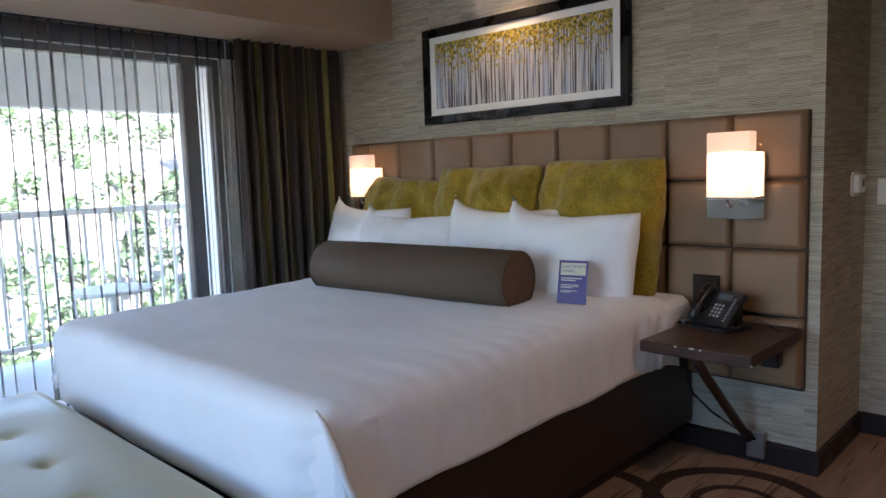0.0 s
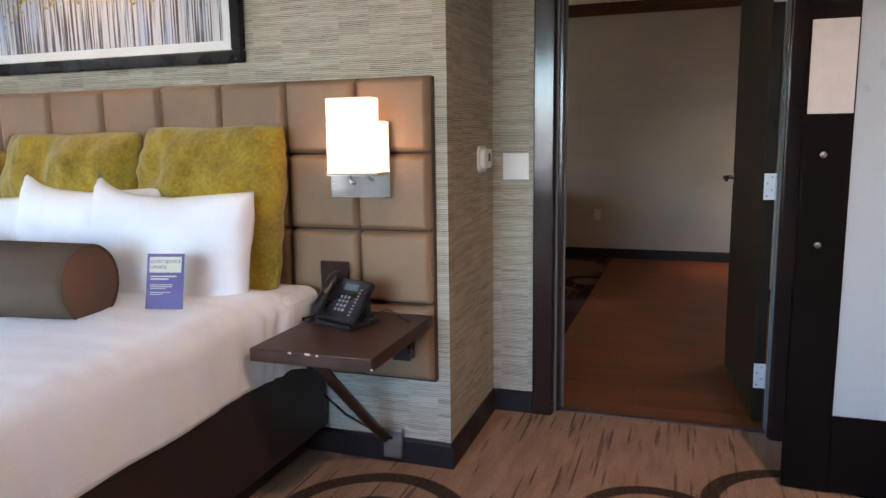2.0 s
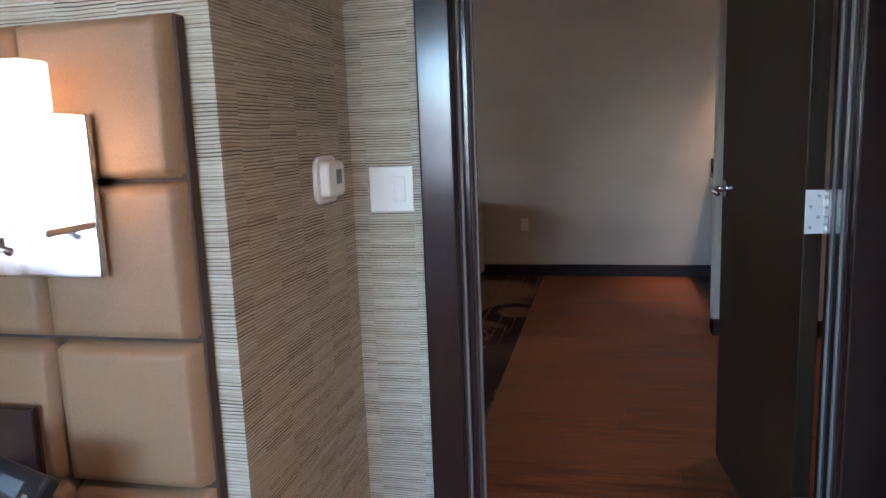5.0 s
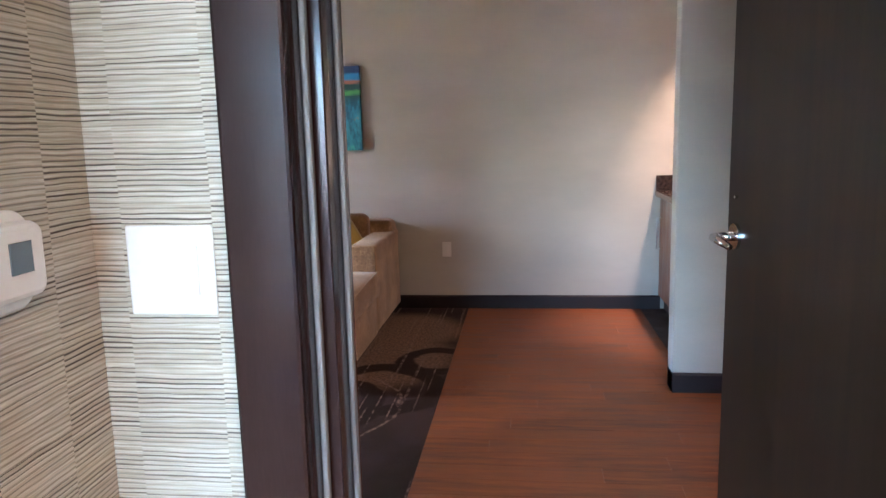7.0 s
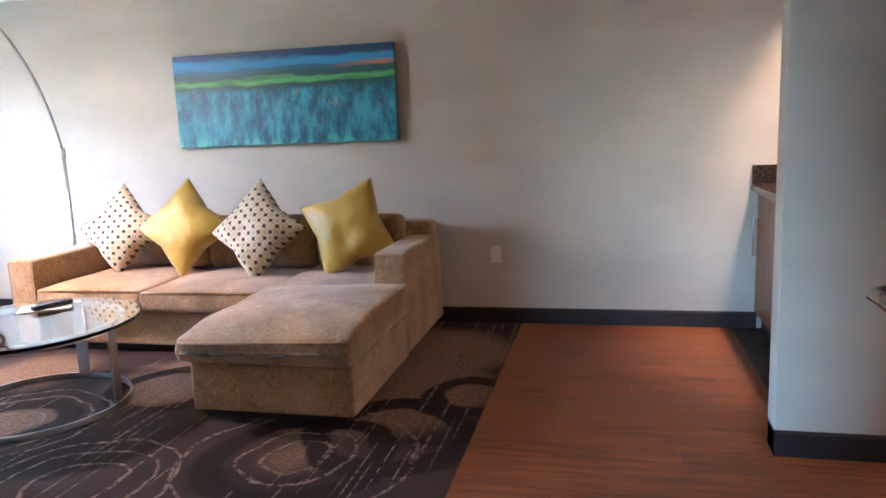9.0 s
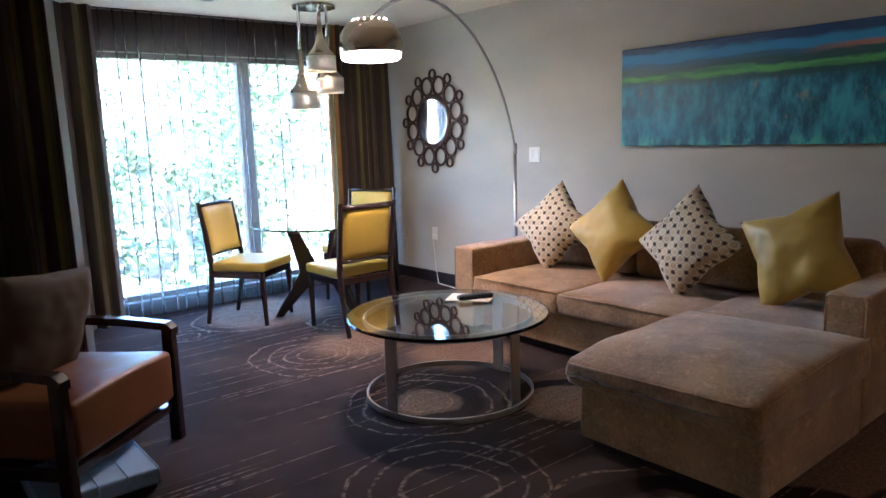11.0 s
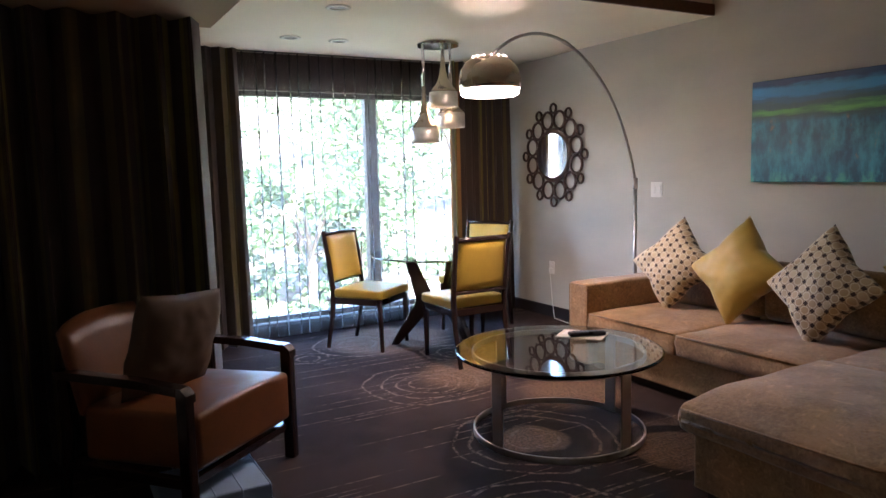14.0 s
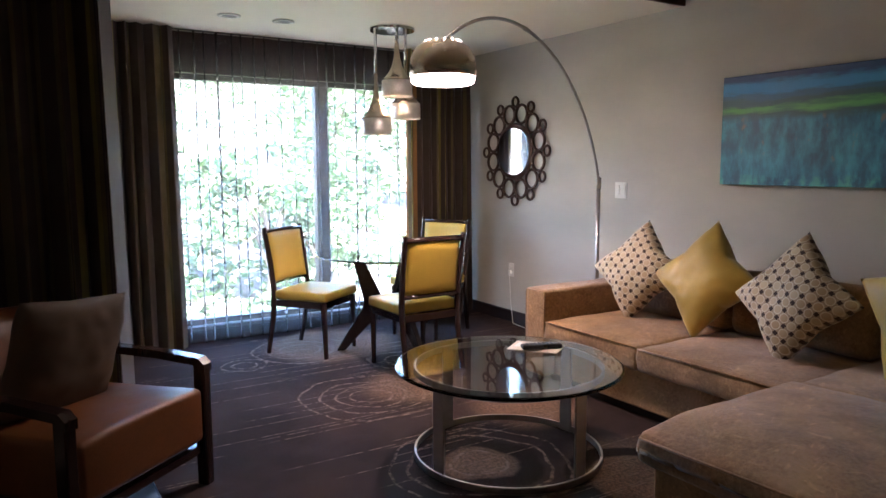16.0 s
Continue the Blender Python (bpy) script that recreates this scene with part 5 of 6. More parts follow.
pts = [(-0.13 + 0.05 * math.cos(k * 0.12) + 0.006 * math.cos(k * 1.9), -0.07 + 0.035 * math.sin(k * 0.12), 0.010 + 0.005 * math.sin(k * 1.9)) for k in range(60)]
part("cord", tube(pts, 0.003, 6), M["black"], ph, "coiled handset cord", True)
part("line_cord", tube([(0.08, 0.09, 0.03), (0.11, 0.13, 0.05), (0.13, 0.16, 0.03), (0.17, 0.17, 0.006), (0.22, 0.15, 0.006)], 0.003, 6), M["black"], ph, smooth=True)


def sconce(x, label):
    s = thing("wall_sconce", label, "wall lamp", pose(x, 2.746, 0), "bedside sconces")
    part("back_plate", box((-0.125, -0.018, 1.10), (0.125, 0.0, 1.385), 0.003), M["chrome"], s, "polished chrome plate")
    part("shade", box((-0.08, -0.128, 1.20), (0.12, -0.022, 1.385), 0.006), M["shade_glow"], s, "lit white glass shade")
    part("shade_top", box((-0.08, -0.128, 1.386), (0.105, -0.060, 1.470), 0.006), M["shade_dim"], s, "upper white glass block")
    part("rim", boxes(((-0.083, -0.131, 1.188), (0.123, -0.019, 1.20)), bevel=0.002), M["chrome"], s)
    part("knob", tube([(0.0, -0.10, 1.19), (0.0, -0.10, 1.165), (0.02, -0.10, 1.16)], 0.008, 10), M["chrome"], s, smooth=True)
    return s


sconce(-0.79, "lit square glass wall sconce on a chrome plate above the nightstand")
sconce(-3.20, "lit square glass wall sconce beside the curtain")

pic = thing("picture", "black-framed wide print of golden birch trees", "picture", pose(-2.03, YH - 0.001, 1.92))
W2, H2, t = 0.705, 0.285, 0.052
part("frame", boxes(((-W2, -0.035, -H2), (W2, 0, -H2 + t)), ((-W2, -0.035, H2 - t), (W2, 0, H2)), ((-W2, -0.035, -H2 + t), (-W2 + t, 0, H2 - t)), ((W2 - t, -0.035, -H2 + t), (W2, 0, H2 - t)), bevel=0.006), M["black_frame"], pic)
part("mat", box((-W2 + t, -0.016, -H2 + t), (W2 - t, -0.010, H2 - t)), M["mat_board"], pic, "white mat board")
part("print", box((-W2 + t + 0.045, -0.019, -H2 + t + 0.04), (W2 - t - 0.045, -0.0165, H2 - t - 0.04)), M["art_trees"], pic, "print of birch trunks under golden leaves")
pl = thing("picture_light", "brass picture light above the framed print", "picture light", pose(-2.03, YH, 0))
part("hood", tube([(-0.31, -0.13, 2.335), (0.31, -0.13, 2.335)], 0.022, 14), M["nickel"], pl, smooth=True)
part("bulb", tube([(-0.29, -0.125, 2.318), (0.29, -0.125, 2.318)], 0.012, 10), M["bulb"], pl, "lit tube bulb", True)
part("bracket", tube([(0, 0, 2.30), (0, -0.05, 2.36), (0, -0.13, 2.345)], 0.008, 8), M["nickel"], pl, smooth=True)

th = thing("thermostat", "white rounded wall thermostat with a grey display", "thermostat", pose(XC, 3.295, 1.228, 0, 0, 90) @ Matrix.Scale(0.93, 4))


def round_plate(w, h, r, y0, y1, soft=0.004):
    """A slab in the xz plane with round corners and softened front edges."""
    bm = bmesh.new()
    rows = []
    for y, k in ((y1, 0.0), (y0 + soft, 0.0), (y0 + soft * 0.3, soft * 0.35), (y0, soft)):
        row = []
        for q in range(4):
            for i in range(7):
                a = math.radians(90 * q + 15 * i)
                cx, cz = (w / 2 - r) * (1 if q in (0, 3) else -1), (h / 2 - r) * (1 if q < 2 else -1)
                row.append(bm.verts.new((cx + (r - k) * math.cos(a), y, cz + (r - k) * math.sin(a))))
        rows.append(row)
    for a, b in zip(rows, rows[1:]):
        for i in range(28):
            bm.faces.new((a[i], a[(i + 1) % 28], b[(i + 1) % 28], b[i]))
    bm.faces.new(rows[0])
    bm.faces.new(rows[-1][::-1])
    return bm


part("back", round_plate(0.150, 0.124, 0.034, -0.010, 0.0), M["plastic"], th, smooth=False)
tb = part("body", round_plate(0.118, 0.093, 0.018, -0.034, -0.0095, 0.008), M["plastic"], th)
tb.location = (0.008, 0, 0.002)
part("display", box((0.002, -0.0352, -0.012), (0.040, -0.0335, 0.026), 0.0006), M["lcd"], th, "grey display")
sw = thing("light_switch", "white double rocker switch plate beside the doorway", "light switch", pose(-0.357, YD0, 1.187))
part("plate", box((-0.061, -0.007, -0.061), (0.061, 0, 0.061), 0.003), M["plastic"], sw)
part("rocker", box((0.009, -0.011, -0.034), (0.040, -0.006, 0.034), 0.002), M["plastic"], sw)

# sliding frosted door at the side
sd = thing("sliding_door", "dark-framed door with frosted glass and a document sleeve", "door", pose(0.770, 3.03, 0))
part("stile", box((0, 0, 0.01), (0.155, 0.04, 2.20), 0.004), M["dark_matte"], sd)
part("stile", box((0.74, 0, 0.01), (0.90, 0.04, 2.20), 0.004), M["dark_matte"], sd)
part("bottom_rail", box((0.155, 0.001, 0.01), (0.74, 0.039, 0.30), 0.004), M["dark_matte"], sd)
part("top_rail", box((0.155, 0.001, 2.05), (0.74, 0.039, 2.20), 0.004), M["dark_matte"], sd)
part("glass", box((0.155, 0.012, 0.30), (0.74, 0.028, 2.05)), M["frost"], sd, "frosted white glass panel")
part("sleeve", box((0.008, -0.003, 1.385), (0.150, -0.0008, 1.70), 0.001), M["sleeve"], sd, "clear plastic document sleeve")
for z in (1.245, 0.93):
    kn = part("knob", lathe([(0, 0.022), (0.010, 0.021), (0.014, 0.014), (0.008, 0.008), (0.007, 0)], 16), M["chrome"], sd, "small round steel knob", True)
    kn.matrix_basis = pose(0.065, 0, z, 90, 0, 0)
part("track", box((-0.6, -0.01, 2.21), (1.17, 0.05, 2.27), 0.003), M["dark_frame"], sd)
for x in (0.1, 0.8):
    part("hanger", box((x - 0.02, -0.004, 2.10), (x + 0.02, -0.0005, 2.23), 0.001), M["dark_frame"], sd)
structure("wall_side_room", boxes(((1.30, YD0 - 0.34, 0), (XR, YD0 - 0.24, ZC)),), M["wall_bed"], "short wall behind the sliding door")

# ---- living room things ----
so = thing("sofa", "tan suede sectional sofa with a chaise", "sofa")
part("base", box((-3.50, 7.22, 0.055), (-1.62, 8.07, 0.285), 0.012), M["suede"], so)
part("chaise_base", box((-1.705, 6.30, 0.045), (-0.885, 7.188, 0.30), 0.012), M["suede"], so)
part("chaise_base", box((-1.70, 7.192, 0.045), (-1.06, 8.07, 0.295), 0.012), M["suede"], so)
part("plinth", boxes(((-3.42, 7.27, 0.0), (-1.7, 8.0, 0.056)), ((-1.66, 6.34, 0.0), (-0.94, 8.0, 0.046))), M["base"], so, "dark recessed plinth")
part("back", box((-3.50, 7.90, 0.27), (-0.90, 8.10, 0.74), 0.05, 3), M["suede"], so)


def upholstered_arm(lo, hi):
    """A square arm with slightly slack, rounded edges."""
    bm = box(lo, hi, 0.020, 3)
    bmesh.ops.subdivide_edges(bm, edges=[e for e in bm.edges if e.calc_length() > 0.1], cuts=8, use_grid_fill=True)
    for v in bm.verts:
        v.co.x += 0.005 * noise.noise(Vector((v.co.y * 5, v.co.z * 6, lo[0])))
        v.co.z += 0.006 * noise.noise(Vector((v.co.y * 4, v.co.x * 8, 2.0))) if v.co.z > hi[2] - 0.03 else 0
    return bm


def welt(points, name="piping"):
    part(name, tube(points, 0.0055, 6), M["suede"], so, "raised welt seam", True)


for lo, hi in (((-3.52, 7.13, 0.05), (-3.33, 8.05, 0.618)), ((-1.062, 7.19, 0.05), (-0.885, 8.09, 0.652))):
    part("arm", upholstered_arm(lo, hi), M["suede"], so, smooth=True)
    x0, x1, y, z = lo[0] + 0.006, hi[0] - 0.006, lo[1] + 0.004, hi[2] - 0.006
    welt([(x0, y, 0.07), (x0, y, z - 0.02), (x0 + 0.012, y, z - 0.004), (x1 - 0.012, y, z - 0.004), (x1, y, z - 0.02), (x1, y, 0.07)])


def pad(lo, hi, bulge, seed, gather=0.0, cuts=18):
    """A seat cushion: a boxed edge, slightly bellied sides, a crowned and creased top and gathers at the corners of its front."""
    bm = box(lo, hi, 0.016, 2)
    bmesh.ops.subdivide_edges(bm, edges=[e for e in bm.edges if e.calc_length() > 0.2], cuts=cuts, use_grid_fill=True)
    bmesh.ops.subdivide_edges(bm, edges=[e for e in bm.edges if 0.06 < e.calc_length() <= 0.2 and abs(e.verts[0].co.z - e.verts[1].co.z) > 0.06], cuts=4, use_grid_fill=True)
    zm, zh = (lo[2] + hi[2]) / 2, (hi[2] - lo[2]) / 2
    for v in bm.verts:
        x, y, z = v.co
        u, w = (x - lo[0]) / (hi[0] - lo[0]) * 2 - 1, (y - lo[1]) / (hi[1] - lo[1]) * 2 - 1
        belly = 0.012 * max(0, 1 - ((z - zm) / zh) ** 2)
        if abs(w) > 0.98:
            v.co.y += math.copysign(belly, w)
            end = max(0, abs(u) - 0.55) / 0.45
            v.co.y += gather * end * math.sin(x * 95 + z * 40) * (1 if w < 0 else 0)
        if abs(u) > 0.98:
            v.co.x += math.copysign(belly, u)
        if z > zm:
            top = min(1, (z - zm) / zh)
            crown = bulge * max(0, 1 - abs(u) ** 2.6) * max(0, 1 - abs(w) ** 2.6)
            slack = 0.008 * noise.noise(Vector((x * 5, y * 5, seed))) + 0.004 * noise.noise(Vector((x * 13 + y * 4, y * 11, seed + 5)))
            v.co.z += (crown + slack) * top
        v.co.x += 0.005 * noise.noise(Vector((y * 6, z * 8, seed)))
        v.co.y += 0.006 * noise.noise(Vector((x * 6, z * 8, seed + 3)))
    return bm


part("seat_cushion", pad((-3.328, 7.14, 0.288), (-2.578, 7.92, 0.425), 0.034, 1, 0.006), M["suede"], so, smooth=True)
part("seat_cushion", pad((-2.572, 7.14, 0.288), (-1.72, 7.92, 0.420), 0.038, 2, 0.005), M["suede"], so, smooth=True)
welt([(-3.322, 7.138, 0.418), (-3.0, 7.132, 0.424), (-2.585, 7.136, 0.418)])
welt([(-2.566, 7.136, 0.414), (-2.2, 7.130, 0.421), (-1.76, 7.136, 0.412)])
bm = pad((-1.722, 6.235, 0.302), (-0.872, 7.187, 0.448), 0.030, 3, 0.004)
for v in bm.verts:
    if v.co.z > 0.37:
        v.co.z += 0.022 * (v.co.x + 1.722) / 0.85 + 0.012 * (v.co.y - 6.235) - 0.040 * max(0, 1 - (v.co.y - 6.235) / 0.30) ** 2
part("chaise_cushion", bm, M["suede"], so, smooth=True)
part("chaise_cushion", pad((-1.705, 7.19, 0.297), (-1.066, 7.93, 0.452), 0.018, 4), M["suede"], so, smooth=True)
welt([(-1.728, 6.45, 0.43), (-1.730, 6.27, 0.405), (-1.712, 6.228, 0.399), (-1.30, 6.224, 0.412), (-0.92, 6.228, 0.422), (-0.874, 6.26, 0.426), (-0.866, 6.45, 0.452), (-0.866, 6.85, 0.474), (-0.868, 7.17, 0.478)])
for x0, x1, sdd in ((-3.32, -2.50, 4), (-2.49, -1.69, 5), (-1.68, -1.07, 6)):
    bk = bmesh.new()
    box((x0, 7.78, 0.44), (x1, 7.94, 0.80), 0.06, 4, bk)
    part("back_cushion", bk, M["suede"], so, smooth=True)

for x, y, z, rz, tip, w, mat, lab, sdd, roll in (
        (-3.06, 7.66, 0.735, 10, 20, 0.44, "dotted", "cream cushion with tan rounds and dark squares", 11, 45),
        (-2.56, 7.66, 0.745, 4, 18, 0.46, "gold_cloth", "gold cloth cushion standing on its corner", 12, 45),
        (-1.99, 7.60, 0.730, -4, 20, 0.46, "dotted", "cream cushion with tan rounds and dark squares", 13, 42),
        (-1.36, 7.60, 0.735, 2, 16, 0.47, "gold_cloth", "gold cloth cushion tipped on the chaise", 14, -22)):
    c = thing("throw_cushion", lab, "cushion", pose(x, y, z, -tip, 0, rz) @ pose(0, 0, 0, 0, roll, 0), "sofa cushions")
    part("cover", cushion(w * 1.08, w * 1.08, 0.20, 36, 0.21, 0.017 if mat == "gold_cloth" else 0.020, sdd), M[mat], c, smooth=True)

art = thing("canvas_painting", "wide teal and blue canvas painting of a marsh", "painting", pose(-1.975, YS - 0.001, 1.595))
part("canvas", box((-0.828, -0.05, -0.322), (0.828, -0.012, 0.322), 0.004), M["art_lake"], art)
part("stretcher", boxes(((-0.81, -0.012, -0.30), (0.81, 0.0, -0.26)), ((-0.81, -0.012, 0.26), (0.81, 0.0, 0.30))), M["espresso"], art)


def wall_plate(name, x, y, z, w, h, label, kind):
    p = thing(name, label, "light switch" if kind == "switch" else "outlet", pose(x, y, z))
    part("plate", box((-w / 2, -0.006, -h / 2), (w / 2, 0, h / 2), 0.002), M["plastic"], p)
    if kind == "switch":
        for s in (-1, 1):
            part("rocker", box((s * w / 4 - 0.016, -0.010, -0.033), (s * w / 4 + 0.016, -0.005, 0.033), 0.002), M["plastic"], p)
    else:
        for s in (-1, 1):
            part("socket", box((-0.016, -0.008, s * 0.02 - 0.013), (0.016, -0.005, s * 0.02 + 0.013), 0.003), M["plastic"], p)
    return p


wall_plate("light_switch", -3.669, YS, 1.214, 0.115, 0.117, "white double rocker switch on the sofa wall", "switch")
wall_plate("wall_outlet", -0.507, YS, 0.476, 0.072, 0.117, "white wall outlet beside the sofa", "outlet")
o2 = wall_plate("wall_outlet", -4.97, YS, 0.47, 0.075, 0.12, "white wall outlet with a cord plugged in", "outlet")
part("plug", box((-0.015, -0.03, -0.035), (0.015, -0.007, -0.005), 0.004), M["plastic"], o2)
c2 = thing("cable", "white lamp cord hanging from the outlet to the floor", "cable")
part("cord", tube([(-4.97, 8.095, 0.45), (-4.968, 8.105, 0.34), (-4.95, 8.105, 0.15), (-4.86, 8.06, 0.010), (-4.3, 8.0, 0.006), (-3.75, 7.98, 0.006)], 0.0028, 8), M["plastic"], c2, smooth=True)

# round sunburst mirror of rings
mi = thing("wall_mirror", "oval wall mirror framed with dark bronze rings", "mirror", pose(-4.905, YS - 0.024, 1.515) @ Matrix.Scale(1.075, 4))
part("mirror_glass", (lambda b: (b.transform(pose(0, 0, 0, 90, 0, 0)), b)[1])(lathe([(0, 0.004), (0.185, 0.004), (0.19, 0.0), (0, -0.002)], 48)), M["mirror"], mi, "round mirror glass").matrix_basis = pose(0, -0.012, 0, 0, 0, 8)
part("inner_frame", hoop(0.208, 0.022, 0.016, 64, 10), M["bronze"], mi, smooth=True)
for k in range(12):
    a = 2 * math.pi * (k + 0.5) / 12
    big = part("ring", hoop(0.072, 0.011, 0.012, 28, 8), M["bronze"], mi, smooth=True)
    big.matrix_basis = pose(0.305 * math.cos(a), 0, 0.305 * math.sin(a))
    a2 = 2 * math.pi * k / 12
    small = part("ring", hoop(0.038, 0.010, 0.011, 22, 8), M["bronze"], mi, smooth=True)
    small.matrix_basis = pose(0.394 * math.cos(a2), 0, 0.394 * math.sin(a2))

# arc lamp
al = thing("arc_lamp", "tall arc floor lamp with a brushed nickel dome", "floor lamp")
AX, AY = -3.626, 7.855
part("base", (lambda b: (b.transform(pose(AX, AY - 0.02, 0)), b)[1])(lathe([(0, 0), (0.15, 0), (0.155, 0.01), (0.15, 0.05), (0.03, 0.06), (0, 0.06)], 36)), M["steel"], al)
SHX, SHY, SHZ = -3.54, 6.52, 2.115
arc = [(AX, AY, 0.05), (AX, AY, 1.24)]
part("pole", tube(arc, 0.014, 12), M["steel"], al, "lower steel pole", True)
part("joint", tube([(AX, AY, 1.23), (AX, AY, 1.31)], 0.018, 12), M["steel"], al, smooth=True)
curve = []
P0, P1, P2, P3 = Vector((AX, AY, 1.262)), Vector((AX, 7.715, 2.057)), Vector((AX + 0.03, 7.065, 2.567)), Vector((SHX, SHY + 0.02, SHZ + 0.005))
for k in range(33):
    s = k / 32
    curve.append(P0 * (1 - s) ** 3 + P1 * 3 * s * (1 - s) ** 2 + P2 * 3 * s * s * (1 - s) + P3 * s ** 3)
part("arm", tube(curve, 0.0105, 12), M["steel"], al, "curved steel arm", True)
part("joint", tube(curve[19:21], 0.014, 12), M["steel"], al, smooth=True)
dome = [(0.03, 0.0), (0.085, -0.006), (0.13, -0.035), (0.158, -0.08), (0.168, -0.125), (0.168, -0.155), (0.166, -0.180)]
sh = part("shade", lathe(dome + [(0.162, -0.180), (0.164, -0.155), (0.164, -0.125), (0.154, -0.082), (0.127, -0.039), (0.083, -0.010), (0.03, -0.004)], 48), M["nickel"], al, "brushed nickel dome shade", True)
sh.matrix_basis = pose(SHX, SHY, SHZ) @ Matrix.Scale(1.17, 4)
gl = part("diffuser", lathe([(0, -0.219), (0.08, -0.2185), (0.145, -0.214), (0.157, -0.205), (0.1605, -0.170), (0.155, -0.170), (0.10, -0.18), (0, -0.186)], 44), M["glow_in"], al, "glowing white diffuser")
gl.matrix_basis = pose(SHX, SHY, SHZ) @ Matrix.Scale(1.17, 4)
for k in range(14):
    a = 2 * math.pi * k / 14
    part("vent_hole", (lambda b: (b.transform(pose(SHX + 0.105 * math.cos(a), SHY + 0.105 * math.sin(a), SHZ - 0.007, 0, 18, math.degrees(a))), b)[1])(box((-0.0038, -0.0038, -0.002), (0.0038, 0.0038, 0.002), 0.0015, 1)), M["glow_in"], al, "glowing vent slot")

# pendant cluster
pe = thing("pendant_light", "cluster of three hammered silver pendants on a chrome canopy", "pendant light")
part("canopy", (lambda b: (b.transform(pose(-4.77, 6.84, 2.413)), b)[1])(lathe([(0, 0), (0.165, 0), (0.17, -0.008), (0.165, -0.024), (0, -0.028)], 44)), M["chrome"], pe, smooth=False)
for x, y, z in ((-4.73, 6.68, 1.625), (-4.86, 7.00, 1.755), (-4.70, 6.84, 1.905)):
    sd_ = part("shade", (lambda b: (b.transform(pose(x, y, z)), b)[1])(lathe([(0.112, 0.118), (0.113, 0.122), (0.098, 0.138), (0.066, 0.172), (0.040, 0.222), (0.024, 0.285), (0.017, 0.36), (0.014, 0.44), (0.008, 0.445), (0.012, 0.36), (0.034, 0.222), (0.062, 0.166), (0.100, 0.122)], 40, True)), M["nickel"], pe, "smooth nickel trumpet neck", True)
    part("band", (lambda b: (b.transform(pose(x, y, z)), b)[1])(lathe([(0.112, 0.0), (0.1135, 0.04), (0.1135, 0.08), (0.112, 0.118), (0.106, 0.118), (0.106, 0.0)], 40, True)), M["hammered"], pe, "hammered silver band", True)
    part("stem", tube([(x, y, z + 0.44), (x, y, 2.392)], 0.012, 12), M["chrome"], pe, smooth=True)
    part("bulb", (lambda b: (b.transform(pose(x, y, z + 0.085)), b)[1])(lathe([(0, -0.035), (0.03, -0.02), (0.036, 0.0), (0.028, 0.03), (0, 0.05)], 18)), M["bulb"], pe, "lit bulb", True)

for x, y in ((-4.93, 5.68), (-4.93, 6.06), (-3.90, 5.66)):
    d = thing("downlight", "small white recessed ceiling downlight", "downlight", pose(x, y, 2.413), "ceiling downlights")
    part("trim", lathe([(0.075, -0.001), (0.078, -0.008), (0.05, -0.010), (0.048, -0.002)], 30, True), M["plastic"], d, smooth=True)
    part("lens", lathe([(0, -0.004), (0.049, -0.004), (0.049, -0.001), (0, -0.001)], 24), M["grey_key"], d)

# coffee table
ct = thing("coffee_table", "round glass coffee table on a flat chrome ring base", "coffee table", pose(-2.63, 6.32, 0, 0, 0, 12))
part("glass_top", lathe([(0, 0.436), (0.535, 0.436), (0.545, 0.441), (0.545, 0.449), (0.535, 0.454), (0, 0.454)], 72), M["glass"], ct, "thick clear glass top")
part("ring", lathe([(0.445, 0.0), (0.455, 0.0), (0.455, 0.030), (0.445, 0.030)], 64, True), M["steel"], ct, "steel floor ring")
part("ring", lathe([(0.445, 0.405), (0.455, 0.405), (0.455, 0.434), (0.445, 0.434)], 64, True), M["steel"], ct, "steel upper ring")
for k in range(4):
    a = math.radians(-3 + 90 * k)
    lg = part("leg", box((-0.005, -0.033, 0.0), (0.006, 0.036, 0.434), 0.002), M["steel"], ct)
    lg.matrix_basis = pose(0.440 * math.cos(a), 0.440 * math.sin(a), 0, 0, 0, math.degrees(a))
mz = thing("notepad", "cream guest pad lying on the coffee table", "notepad", pose(-2.76, 6.60, 0.4545, 0, 0, 35))
part("paper_block", box((-0.13, -0.09, 0.0), (0.13, 0.09, 0.006), 0.001), M["paper"], mz)
part("print", box((-0.11, -0.03, 0.0061), (-0.01, 0.06, 0.0066)), M["mat_board"], mz)
rc = thing("remote_control", "black remote control lying on the cream pad", "remote control", pose(-2.72, 6.60, 0.4610, 0, 0, -22) @ Matrix.Scale(1.05, 4))
bm = box((-0.026, -0.10, 0.0), (0.026, 0.10, 0.024), 0.009, 3)
part("body", bm, M["black"], rc, smooth=True)
for r in range(7):
    for c in range(3):
        part("button", box((-0.017 + c * 0.013, -0.075 + r * 0.020, 0.0235), (-0.009 + c * 0.013, -0.065 + r * 0.020, 0.0262), 0.001, 1), M["lcd"], rc)

# dining set
dt = thing("dining_table", "round glass dining table on crossed dark wooden legs", "dining table", pose(-4.72, 6.78, 0))
part("glass_top", lathe([(0, 0.728), (0.56, 0.728), (0.567, 0.733), (0.567, 0.737), (0.56, 0.742), (0, 0.742)], 72), M["glass"], dt, "clear round glass top")


